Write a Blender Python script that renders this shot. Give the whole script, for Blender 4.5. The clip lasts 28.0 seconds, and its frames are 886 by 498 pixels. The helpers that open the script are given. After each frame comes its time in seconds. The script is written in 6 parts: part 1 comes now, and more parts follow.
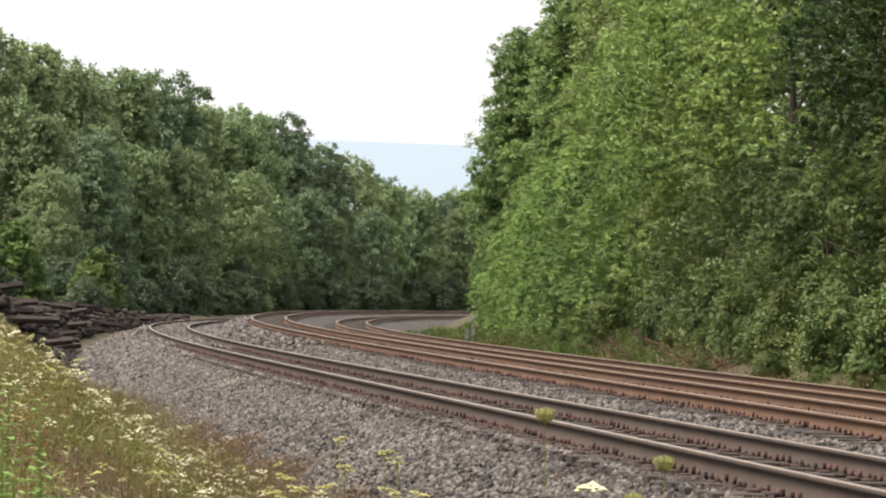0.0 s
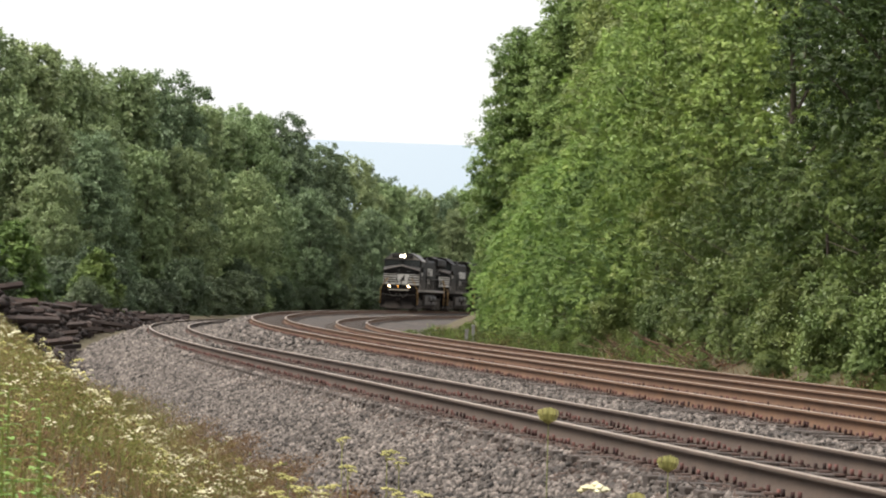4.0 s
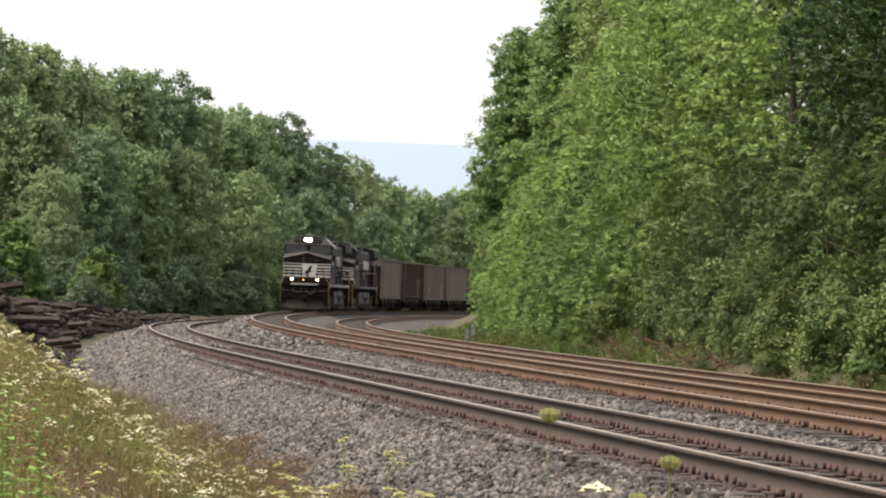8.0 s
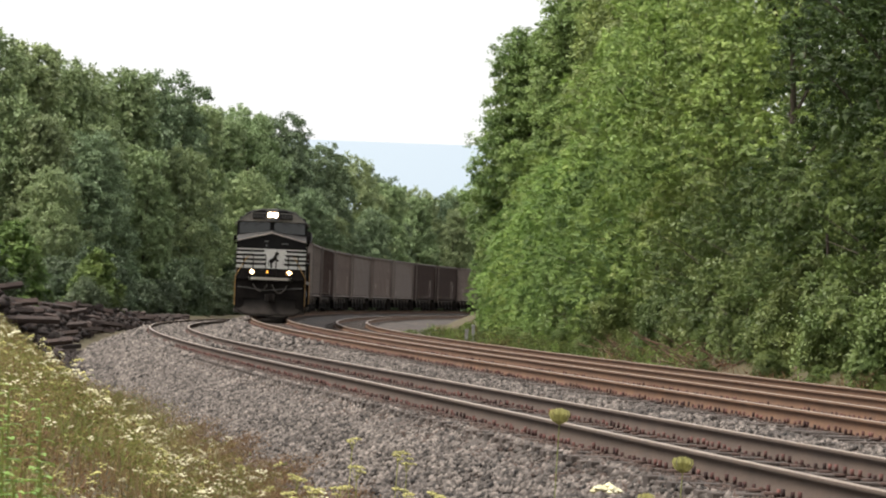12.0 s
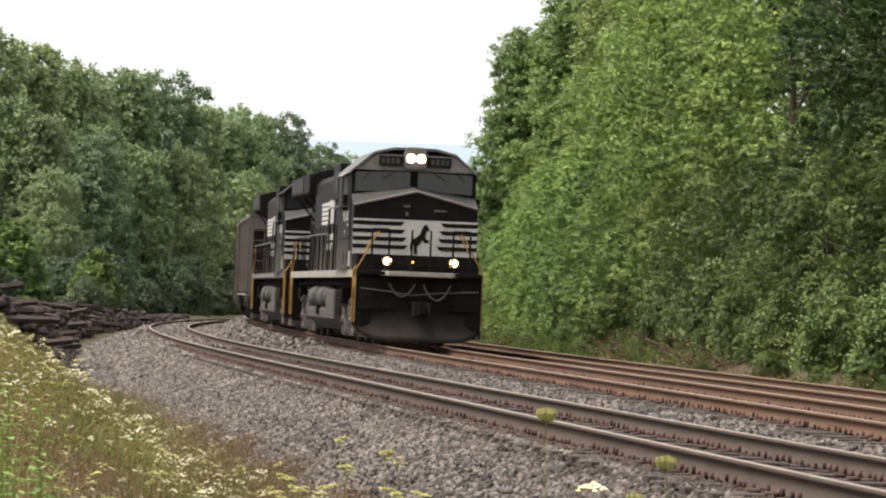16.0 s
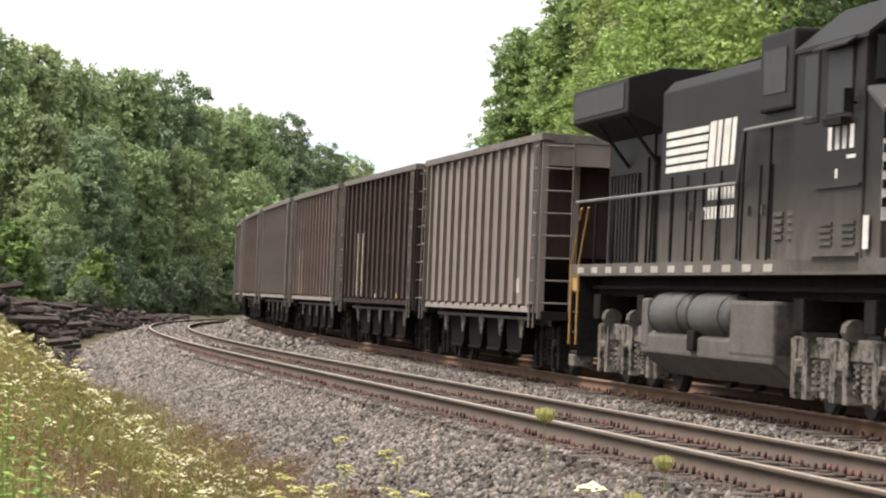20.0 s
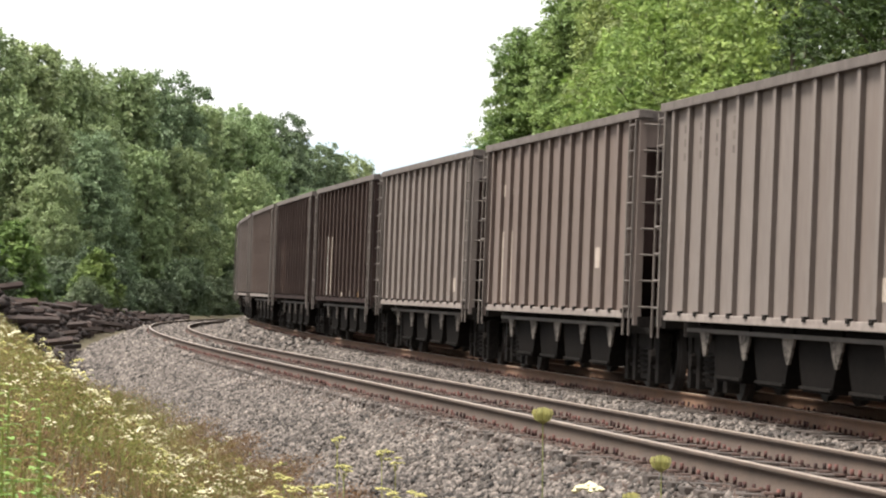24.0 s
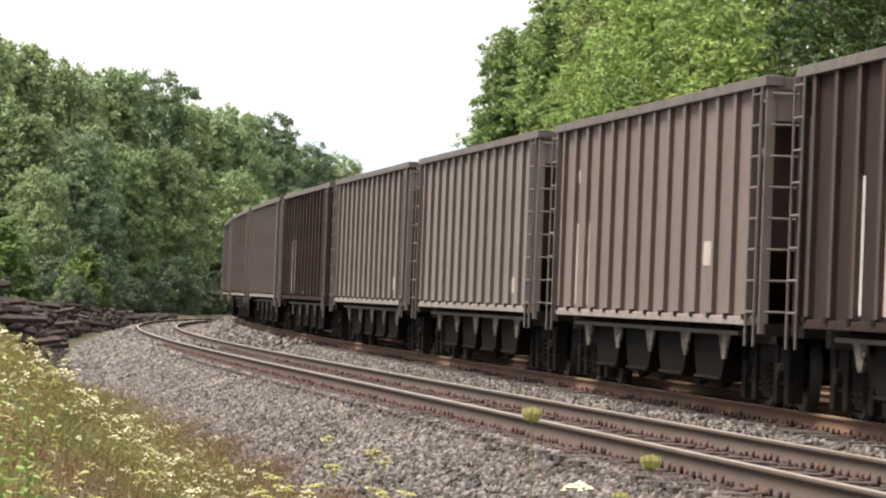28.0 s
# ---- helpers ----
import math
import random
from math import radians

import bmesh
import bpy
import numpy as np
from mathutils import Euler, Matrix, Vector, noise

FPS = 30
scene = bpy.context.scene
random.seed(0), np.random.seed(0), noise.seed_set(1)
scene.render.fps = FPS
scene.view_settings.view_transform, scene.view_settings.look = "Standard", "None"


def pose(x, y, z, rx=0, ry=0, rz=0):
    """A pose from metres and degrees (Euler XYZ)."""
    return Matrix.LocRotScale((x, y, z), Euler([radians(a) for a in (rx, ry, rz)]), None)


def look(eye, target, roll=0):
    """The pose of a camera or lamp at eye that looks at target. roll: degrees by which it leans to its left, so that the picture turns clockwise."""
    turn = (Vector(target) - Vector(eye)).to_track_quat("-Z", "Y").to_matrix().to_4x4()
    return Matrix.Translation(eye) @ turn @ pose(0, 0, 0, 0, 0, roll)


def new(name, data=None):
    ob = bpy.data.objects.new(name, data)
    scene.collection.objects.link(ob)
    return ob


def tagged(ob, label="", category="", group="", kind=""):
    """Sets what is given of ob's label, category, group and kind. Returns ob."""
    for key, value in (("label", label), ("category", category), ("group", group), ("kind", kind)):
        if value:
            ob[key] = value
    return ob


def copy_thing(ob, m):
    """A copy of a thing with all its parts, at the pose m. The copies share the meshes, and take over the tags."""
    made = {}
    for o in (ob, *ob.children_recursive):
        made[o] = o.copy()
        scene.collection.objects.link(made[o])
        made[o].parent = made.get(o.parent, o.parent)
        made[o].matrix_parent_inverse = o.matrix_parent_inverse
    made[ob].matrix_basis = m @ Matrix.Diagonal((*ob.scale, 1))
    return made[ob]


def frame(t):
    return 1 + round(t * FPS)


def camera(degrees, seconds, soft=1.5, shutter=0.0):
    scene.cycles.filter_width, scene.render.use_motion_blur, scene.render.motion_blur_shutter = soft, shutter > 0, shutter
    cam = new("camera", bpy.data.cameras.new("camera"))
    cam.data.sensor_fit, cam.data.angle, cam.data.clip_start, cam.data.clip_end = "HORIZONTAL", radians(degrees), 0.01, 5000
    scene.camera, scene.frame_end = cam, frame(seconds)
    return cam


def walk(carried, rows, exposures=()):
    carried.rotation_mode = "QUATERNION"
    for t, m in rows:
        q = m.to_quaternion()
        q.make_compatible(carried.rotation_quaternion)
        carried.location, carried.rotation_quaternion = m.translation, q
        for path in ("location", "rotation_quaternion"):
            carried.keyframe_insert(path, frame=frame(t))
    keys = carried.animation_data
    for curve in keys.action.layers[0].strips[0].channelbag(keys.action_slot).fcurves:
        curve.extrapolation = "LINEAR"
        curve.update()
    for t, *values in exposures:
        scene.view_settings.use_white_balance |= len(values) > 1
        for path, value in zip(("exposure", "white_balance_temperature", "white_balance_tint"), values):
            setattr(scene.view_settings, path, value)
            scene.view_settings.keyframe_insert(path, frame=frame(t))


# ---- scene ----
# One lens, one tripod: the camera rests until 27 s, then turns slightly to the right.
LENS = 12.995
EYE = Vector((0.0, 0.0, 1.2473))
cam = camera(LENS, 28.0, soft=2.15, shutter=0.12)


def gaze(turn, tilt=0.6457, lean=2.2117):
    """The camera's pose: degrees of turn to the right, of tilt upward and of lean."""
    a, b = radians(turn), radians(tilt)
    aim = EYE + Vector((math.sin(a) * math.cos(b), math.cos(a) * math.cos(b), math.sin(b)))
    return look(EYE, aim, lean)


walk(cam, [(0.0, gaze(0)), (14.0, gaze(0)), (27.0, gaze(0)), (27.25, gaze(0.012)), (27.5, gaze(0.045, 0.64)),
           (27.75, gaze(0.11, 0.64)), (28.0, gaze(0.18, 0.645))],
     exposures=[(0.0, 0.55), (14.0, 0.55), (17.0, 0.68), (19.0, 0.93), (28.0, 0.93)])

# ---- light: a bright hazy overcast ----
world = bpy.data.worlds.new("world")
scene.world = world
world.use_nodes = True
wn, wl = world.node_tree.nodes, world.node_tree.links
wn.clear()
sky = wn.new("ShaderNodeTexSky")
sky.sky_type, sky.sun_disc = "NISHITA", False
SUN_UP, SUN_ROUND = radians(61), radians(256)
sky.sun_elevation, sky.sun_rotation = SUN_UP, SUN_ROUND
sky.air_density, sky.dust_density = 1.0, 4.0
sky_bg = wn.new("ShaderNodeBackground")
sky_bg.inputs["Strength"].default_value = 0.10
cloud_bg = wn.new("ShaderNodeBackground")
cloud_bg.inputs["Color"].default_value = (1.0, 1.0, 1.0, 1)
cloud_bg.inputs["Strength"].default_value = 0.86
both = wn.new("ShaderNodeMixShader")
both.inputs[0].default_value = 0.8
w_out = wn.new("ShaderNodeOutputWorld")
wl.new(sky.outputs[0], sky_bg.inputs["Color"])
wl.new(sky_bg.outputs[0], both.inputs[1])
wl.new(cloud_bg.outputs[0], both.inputs[2])
wl.new(both.outputs[0], w_out.inputs[0])

sun_data = bpy.data.lights.new("sun", "SUN")
sun_data.energy, sun_data.angle, sun_data.color = 4.2, radians(22), (1.0, 0.95, 0.87)
sun = new("sun", sun_data)
sun_from = Vector((math.sin(SUN_ROUND) * math.cos(SUN_UP), math.cos(SUN_ROUND) * math.cos(SUN_UP), math.sin(SUN_UP)))
sun.matrix_basis = look(sun_from * 50, (0, 0, 0))


# ---- materials ----
def material(name, base, second=None, rough=0.7, metal=0.0, size=3.0, fine=25.0, bump=0.2, mix=(0.35, 0.65),
             per="object", spread=0.0, stretch=(1, 1, 1), third=None, third_at=(0.6, 0.75), spec=0.4, dust=None):
    """A surface of two colours mixed by coarse and fine noise, with relief; third: stains or rust in patches."""
    m = bpy.data.materials.new(name)
    m.use_nodes = True
    n, l = m.node_tree.nodes, m.node_tree.links
    b = n["Principled BSDF"]
    b.inputs["Roughness"].default_value, b.inputs["Metallic"].default_value = rough, metal
    b.inputs["Specular IOR Level"].default_value = spec
    co = n.new("ShaderNodeTexCoord")
    mp = n.new("ShaderNodeMapping")
    mp.inputs["Scale"].default_value = stretch
    l.new(co.outputs["Object"], mp.inputs["Vector"])

    def noise_node(scale, detail=5.0):
        q = n.new("ShaderNodeTexNoise")
        q.inputs["Scale"].default_value, q.inputs["Detail"].default_value = scale, detail
        l.new(mp.outputs[0], q.inputs["Vector"])
        return q

    coarse, grain = noise_node(size), noise_node(fine, 3.0)
    add = n.new("ShaderNodeMath")
    add.operation = "MULTIPLY_ADD"
    add.inputs[1].default_value = 0.5
    l.new(grain.outputs[0], add.inputs[0])
    half = n.new("ShaderNodeMath")
    half.operation = "MULTIPLY"
    half.inputs[1].default_value = 0.5
    l.new(coarse.outputs[0], half.inputs[0])
    l.new(half.outputs[0], add.inputs[2])
    ramp = n.new("ShaderNodeMapRange")
    ramp.inputs["From Min"].default_value, ramp.inputs["From Max"].default_value = mix
    l.new(add.outputs[0], ramp.inputs["Value"])
    second = second or tuple(c * 0.72 for c in base)

    def blend(fac, a, c):
        q = n.new("ShaderNodeMix")
        q.data_type = "RGBA"
        l.new(fac, q.inputs[0])
        for k, v in ((6, a), (7, c)):
            if isinstance(v, tuple):
                q.inputs[k].default_value = (*v, 1)
            else:
                l.new(v, q.inputs[k])
        return q.outputs[2]

    colour = blend(ramp.outputs[0], base, second)
    if third:
        spots = noise_node(size * 0.6, 8.0)
        r2 = n.new("ShaderNodeMapRange")
        r2.inputs["From Min"].default_value, r2.inputs["From Max"].default_value = third_at
        l.new(spots.outputs[0], r2.inputs["Value"])
        colour = blend(r2.outputs[0], colour, third)
    if dust:                                                        # road dust, thickest low down
        tone, z_low, z_high = dust
        sep = n.new("ShaderNodeSeparateXYZ")
        l.new(co.outputs["Object"], sep.inputs[0])
        r4 = n.new("ShaderNodeMapRange")
        r4.inputs["From Min"].default_value, r4.inputs["From Max"].default_value = z_high, z_low
        l.new(sep.outputs[2], r4.inputs["Value"])
        streak = noise_node(size * 2.2, 6.0)
        mul = n.new("ShaderNodeMath")
        mul.operation = "MULTIPLY"
        l.new(r4.outputs[0], mul.inputs[0])
        l.new(streak.outputs[0], mul.inputs[1])
        colour = blend(mul.outputs[0], colour, tone)
    if spread:
        if per == "island":
            src = n.new("ShaderNodeNewGeometry").outputs["Random Per Island"]
        else:
            src = n.new("ShaderNodeObjectInfo").outputs["Random"]
        r3 = n.new("ShaderNodeMapRange")
        r3.inputs["To Min"].default_value, r3.inputs["To Max"].default_value = 1 - spread, 1 + spread
        l.new(src, r3.inputs["Value"])
        hs = n.new("ShaderNodeHueSaturation")
        l.new(r3.outputs[0], hs.inputs["Value"])
        l.new(colour, hs.inputs["Color"])
        colour = hs.outputs[0]
    l.new(colour, b.inputs["Base Color"])
    if bump:
        bp = n.new("ShaderNodeBump")
        bp.inputs["Strength"].default_value, bp.inputs["Distance"].default_value = bump, 0.02
        l.new(grain.outputs[0], bp.inputs["Height"])
        l.new(bp.outputs[0], b.inputs["Normal"])
    return m


def leaf_material(name, dark, light, warm, tip=0.12):
    """Leaves: each leaf takes its own green; some light passes through."""
    m = bpy.data.materials.new(name)
    m.use_nodes = True
    n, l = m.node_tree.nodes, m.node_tree.links
    n.clear()
    out = n.new("ShaderNodeOutputMaterial")
    geo = n.new("ShaderNodeNewGeometry")
    ramp = n.new("ShaderNodeValToRGB")
    e = ramp.color_ramp.elements
    e[0].color, e[1].color = (*dark, 1), (*warm, 1)
    e[1].position = 1.0
    mid = e.new(1 - tip)
    mid.color = (*light, 1)
    co = n.new("ShaderNodeTexCoord")
    cl = n.new("ShaderNodeTexNoise")                                # neighbouring leaves share a tone
    cl.inputs["Scale"].default_value, cl.inputs["Detail"].default_value = 1.1, 2
    l.new(co.outputs["Object"], cl.inputs["Vector"])
    wide = n.new("ShaderNodeMapRange")
    wide.inputs["From Min"].default_value, wide.inputs["From Max"].default_value = 0.3, 0.7
    wide.inputs["To Max"].default_value = 0.72
    l.new(cl.outputs[0], wide.inputs["Value"])
    tone = n.new("ShaderNodeMath")
    tone.operation = "MULTIPLY_ADD"
    tone.inputs[1].default_value = 0.28
    l.new(geo.outputs["Random Per Island"], tone.inputs[0])
    l.new(wide.outputs[0], tone.inputs[2])
    l.new(tone.outputs[0], ramp.inputs[0])
    nz = n.new("ShaderNodeTexNoise")
    nz.inputs["Scale"].default_value, nz.inputs["Detail"].default_value = 0.45, 3
    l.new(co.outputs["Object"], nz.inputs["Vector"])
    info = n.new("ShaderNodeObjectInfo")
    am = n.new("ShaderNodeMath")
    am.operation = "ADD"
    l.new(nz.outputs[0], am.inputs[0])
    l.new(info.outputs["Random"], am.inputs[1])
    rr = n.new("ShaderNodeMapRange")
    rr.inputs["From Min"].default_value, rr.inputs["From Max"].default_value = 0.3, 1.7
    rr.inputs["To Min"].default_value, rr.inputs["To Max"].default_value = 0.62, 1.4
    l.new(am.outputs[0], rr.inputs["Value"])
    hs = n.new("ShaderNodeHueSaturation")
    hue = n.new("ShaderNodeMath")
    hue.operation = "MULTIPLY_ADD"
    hue.inputs[1].default_value, hue.inputs[2].default_value = 0.03, 0.487
    wn2 = n.new("ShaderNodeTexWhiteNoise")
    wn2.noise_dimensions = "1D"
    l.new(info.outputs["Random"], wn2.inputs["W"])
    l.new(wn2.outputs["Value"], hue.inputs[0])
    l.new(hue.outputs[0], hs.inputs["Hue"])
    l.new(rr.outputs[0], hs.inputs["Value"])
    l.new(ramp.outputs[0], hs.inputs["Color"])
    b = n.new("ShaderNodeBsdfPrincipled")
    b.inputs["Roughness"].default_value = 0.45
    b.inputs["Specular IOR Level"].default_value = 0.28
    tr = n.new("ShaderNodeBsdfTranslucent")
    mx = n.new("ShaderNodeMixShader")
    mx.inputs[0].default_value = 0.24
    l.new(hs.outputs[0], b.inputs["Base Color"])
    l.new(hs.outputs[0], tr.inputs["Color"])
    l.new(b.outputs[0], mx.inputs[1])
    l.new(tr.outputs[0], mx.inputs[2])
    l.new(mx.outputs[0], out.inputs[0])
    return m


def glow(name, colour, strength):
    m = bpy.data.materials.new(name)
    m.use_nodes = True
    b = m.node_tree.nodes["Principled BSDF"]
    b.inputs["Base Color"].default_value = (*colour, 1)
    b.inputs["Emission Color"].default_value, b.inputs["Emission Strength"].default_value = (*colour, 1), strength
    return m


M_GROUND = material("earth_and_grass", (0.06, 0.055, 0.022), (0.075, 0.052, 0.028), rough=0.95, size=0.3, fine=6, bump=0.6)
# bed colour darker than the loose stones: holds the shade of their gaps
M_BALLAST = material("crushed_stone", (0.0595, 0.0501, 0.0442), (0.0272, 0.0229, 0.0204), rough=0.95, size=0.8, fine=14, bump=1.0,
                     third=(0.11, 0.07, 0.05), third_at=(0.5, 0.8))
M_STONE = material("stone_pieces", (0.172, 0.146, 0.128), (0.036, 0.030, 0.027), rough=0.9, size=1.2, fine=30, bump=0.3, per="island", spread=0.85)
M_RUSTY_STONE = material("rusty_stone_pieces", (0.085, 0.057, 0.045), (0.03, 0.02, 0.016), rough=0.9, size=1.2, fine=30, bump=0.3, per="island", spread=0.4)
M_RAIL = material("rusted_rail_side", (0.072, 0.048, 0.034), (0.046, 0.031, 0.023), rough=0.85, size=2, fine=30, bump=0.15)
M_RAIL_OR = material("orange_rusted_rail_side", (0.125, 0.063, 0.031), (0.078, 0.041, 0.023), rough=0.85, size=2, fine=30, bump=0.15)
M_RAILTOP = material("worn_rail_head", (0.38, 0.30, 0.23), (0.25, 0.185, 0.14), rough=0.42, metal=0.6, size=1.5, fine=40, bump=0.03)
M_TIE = material("creosoted_tie", (0.042, 0.032, 0.027), (0.075, 0.058, 0.048), rough=0.9, size=2, fine=18, bump=0.5, spread=0.35, stretch=(1, 6, 6))
M_SPIKE = material("red_rusted_spike", (0.11, 0.042, 0.034), (0.035, 0.02, 0.018), rough=0.85, size=5, fine=30, bump=0.2, per="island", spread=0.6)
M_PLATE = material("rusty_plate", (0.075, 0.042, 0.031), (0.04, 0.025, 0.02), rough=0.85, size=5, fine=30, bump=0.2)
M_OLDTIE = material("weathered_old_tie", (0.075, 0.052, 0.044), (0.014, 0.010, 0.009), rough=0.92, size=2, fine=14, bump=0.6, spread=0.5, stretch=(1, 5, 5))
M_BARK = material("bark", (0.10, 0.08, 0.06), (0.05, 0.04, 0.03), rough=0.95, size=4, fine=22, bump=0.7, stretch=(1, 1, 0.25))
M_LEAF_A = leaf_material("leaf_locust", (0.07758, 0.1425, 0.03714), (0.2935, 0.3941, 0.1106), (0.518, 0.52, 0.2636))
M_LEAF_B = leaf_material("leaf_oak", (0.1211, 0.1877, 0.05911), (0.3125, 0.3945, 0.1301), (0.4687, 0.4787, 0.2366))
# far leaf colours raised towards pale blue-green to stand in for haze
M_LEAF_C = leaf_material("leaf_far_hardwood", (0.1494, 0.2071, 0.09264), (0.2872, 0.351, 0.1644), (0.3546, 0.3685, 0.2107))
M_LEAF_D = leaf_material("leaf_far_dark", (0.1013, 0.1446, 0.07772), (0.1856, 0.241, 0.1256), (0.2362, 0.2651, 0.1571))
# darker leaf green: shade of the bank's hollows put into the colour
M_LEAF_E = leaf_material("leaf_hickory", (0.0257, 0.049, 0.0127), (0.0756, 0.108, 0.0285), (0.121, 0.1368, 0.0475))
M_LEAF_F = leaf_material("leaf_far_thicket", (0.055, 0.08, 0.042), (0.11, 0.145, 0.075), (0.16, 0.185, 0.10))
M_DEADWOOD = material("dead_brown_branch", (0.16, 0.095, 0.06), (0.09, 0.055, 0.04), rough=0.95, size=3, fine=20, bump=0.4, spread=0.3)
M_LEAF_N = leaf_material("leaf_bright_weed", (0.17, 0.27, 0.06), (0.30, 0.42, 0.12), (0.36, 0.44, 0.16))
M_LEAF_S = leaf_material("leaf_shrub", (0.056, 0.094, 0.023), (0.165, 0.21, 0.066), (0.25, 0.26, 0.115), 0.2)
M_WEED = leaf_material("dry_weed_blade", (0.085, 0.062, 0.03), (0.25, 0.185, 0.085), (0.27, 0.15, 0.08), 0.35)
M_WEED_R = leaf_material("dead_red_weed", (0.10, 0.06, 0.03), (0.25, 0.155, 0.08), (0.30, 0.22, 0.10), 0.3)
M_WEED_G = leaf_material("green_weed_blade", (0.095, 0.115, 0.028), (0.27, 0.285, 0.085), (0.40, 0.34, 0.13), 0.35)
M_FLOWER = material("cream_flower", (0.70, 0.66, 0.48), (0.44, 0.40, 0.22), rough=0.9, size=8, fine=60, bump=0.2, per="island", spread=0.2)
M_FLOWER_Y = material("yellow_green_flower", (0.42, 0.38, 0.14), (0.26, 0.26, 0.09), rough=0.9, size=8, fine=60, bump=0.2, per="island", spread=0.25)
M_BLACK = material("black_loco_paint", (0.009, 0.0085, 0.0082), (0.015, 0.0138, 0.0132), rough=0.55, size=1.2, fine=20, bump=0.03, third=(0.026, 0.0228, 0.0205), third_at=(0.56, 0.85), spec=0.06, dust=((0.15, 0.124, 0.104), 1.6, 2.7))
M_BLACKDUST = material("dusty_black_steel", (0.024, 0.022, 0.021), (0.012, 0.011, 0.0105), rough=0.85, size=1.5, fine=20, bump=0.15, spec=0.1)
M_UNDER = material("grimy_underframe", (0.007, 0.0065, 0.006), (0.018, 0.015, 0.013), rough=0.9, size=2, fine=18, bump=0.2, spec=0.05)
M_GRIT = material("dust_grey_truck", (0.15, 0.13, 0.113), (0.016, 0.014, 0.012), rough=0.9, size=3.2, fine=16, bump=0.2, mix=(0.44, 0.6), spec=0.1)
M_TANK = material("dusty_grey_tank", (0.09, 0.076, 0.065), (0.038, 0.032, 0.028), rough=0.85, size=1.5, fine=16, bump=0.1)
M_WHITE = material("dirty_white_paint", (0.58, 0.56, 0.52), (0.40, 0.375, 0.34), rough=0.6, size=2, fine=18, bump=0.03)
M_SILL = material("cream_sill_stripe", (0.34, 0.31, 0.27), (0.22, 0.195, 0.165), rough=0.7, size=1.5, fine=12, bump=0.05)
M_YELLOW = material("yellow_safety_paint", (0.36, 0.21, 0.05), (0.24, 0.13, 0.04), rough=0.6, size=4, fine=20, bump=0.05)
M_GREY = material("grey_roof_paint", (0.135, 0.13, 0.125), (0.09, 0.085, 0.082), rough=0.6, size=2, fine=16, bump=0.05)
M_GLASS = material("dark_cab_glass", (0.03, 0.033, 0.032), (0.022, 0.025, 0.024), rough=0.12, size=1, fine=5, bump=0.0, spec=0.6)
M_NOSETOP = material("dusty_nose_top", (0.045, 0.042, 0.04), (0.026, 0.0245, 0.0235), rough=0.6, size=2, fine=16, bump=0.05)
M_PLOW = material("black_plow_steel", (0.010, 0.009, 0.0084), (0.016, 0.014, 0.0125), rough=0.8, size=1.2, fine=14, bump=0.06, spec=0.05, dust=((0.085, 0.072, 0.063), 0.1, 0.85))
# near black: the shadow under the cars is put into this colour
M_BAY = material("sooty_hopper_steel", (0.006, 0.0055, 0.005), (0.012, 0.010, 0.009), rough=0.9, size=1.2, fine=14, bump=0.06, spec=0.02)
M_RESERVOIR = material("dusty_air_reservoir", (0.066, 0.06, 0.0555), (0.0375, 0.0338, 0.0307), rough=0.7, size=2, fine=16, bump=0.05)
M_CHORD = material("dusty_brown_chord", (0.125, 0.105, 0.093), (0.07, 0.056, 0.049), rough=0.85, size=2, fine=12, bump=0.1)
M_CARSILL = material("pale_dusty_sill", (0.25, 0.212, 0.188), (0.16, 0.13, 0.113), rough=0.85, size=2, fine=12, bump=0.05)
M_LADDER = material("dull_ladder_steel", (0.13, 0.108, 0.094), (0.07, 0.058, 0.05), rough=0.8, size=3, fine=14, bump=0.05)
M_PANE = material("dim_side_window", (0.014, 0.015, 0.015), (0.02, 0.021, 0.021), rough=0.5, size=1, fine=5, bump=0.0, spec=0.08)
M_POST = material("weathered_grey_post", (0.30, 0.29, 0.27), (0.18, 0.17, 0.16), rough=0.9, size=4, fine=20, bump=0.3)
M_GRILLE = material("dark_grille", (0.018, 0.018, 0.018), (0.03, 0.03, 0.03), rough=0.8, size=3, fine=30, bump=0.2)
M_STEEL = material("dark_wheel_steel", (0.040, 0.034, 0.031), (0.022, 0.019, 0.017), rough=0.7, metal=0.2, size=4, fine=20, bump=0.05)
M_COAL = material("coal", (0.02, 0.02, 0.021), (0.045, 0.044, 0.045), rough=0.7, size=1.5, fine=10, bump=1.0)
M_HEADLIGHT = glow("headlight_glow", (1.0, 0.84, 0.58), 30.0)
# glowing rim colour that stands in for the lamps' warm glare
M_LAMP_HALO = glow("warm_lamp_reflector", (1.0, 0.52, 0.18), 0.55)
M_DITCH = glow("ditch_light_glow", (1.0, 0.80, 0.48), 16.0)
M_AMBER = glow("amber_light_glow", (1.0, 0.42, 0.06), 4.0)
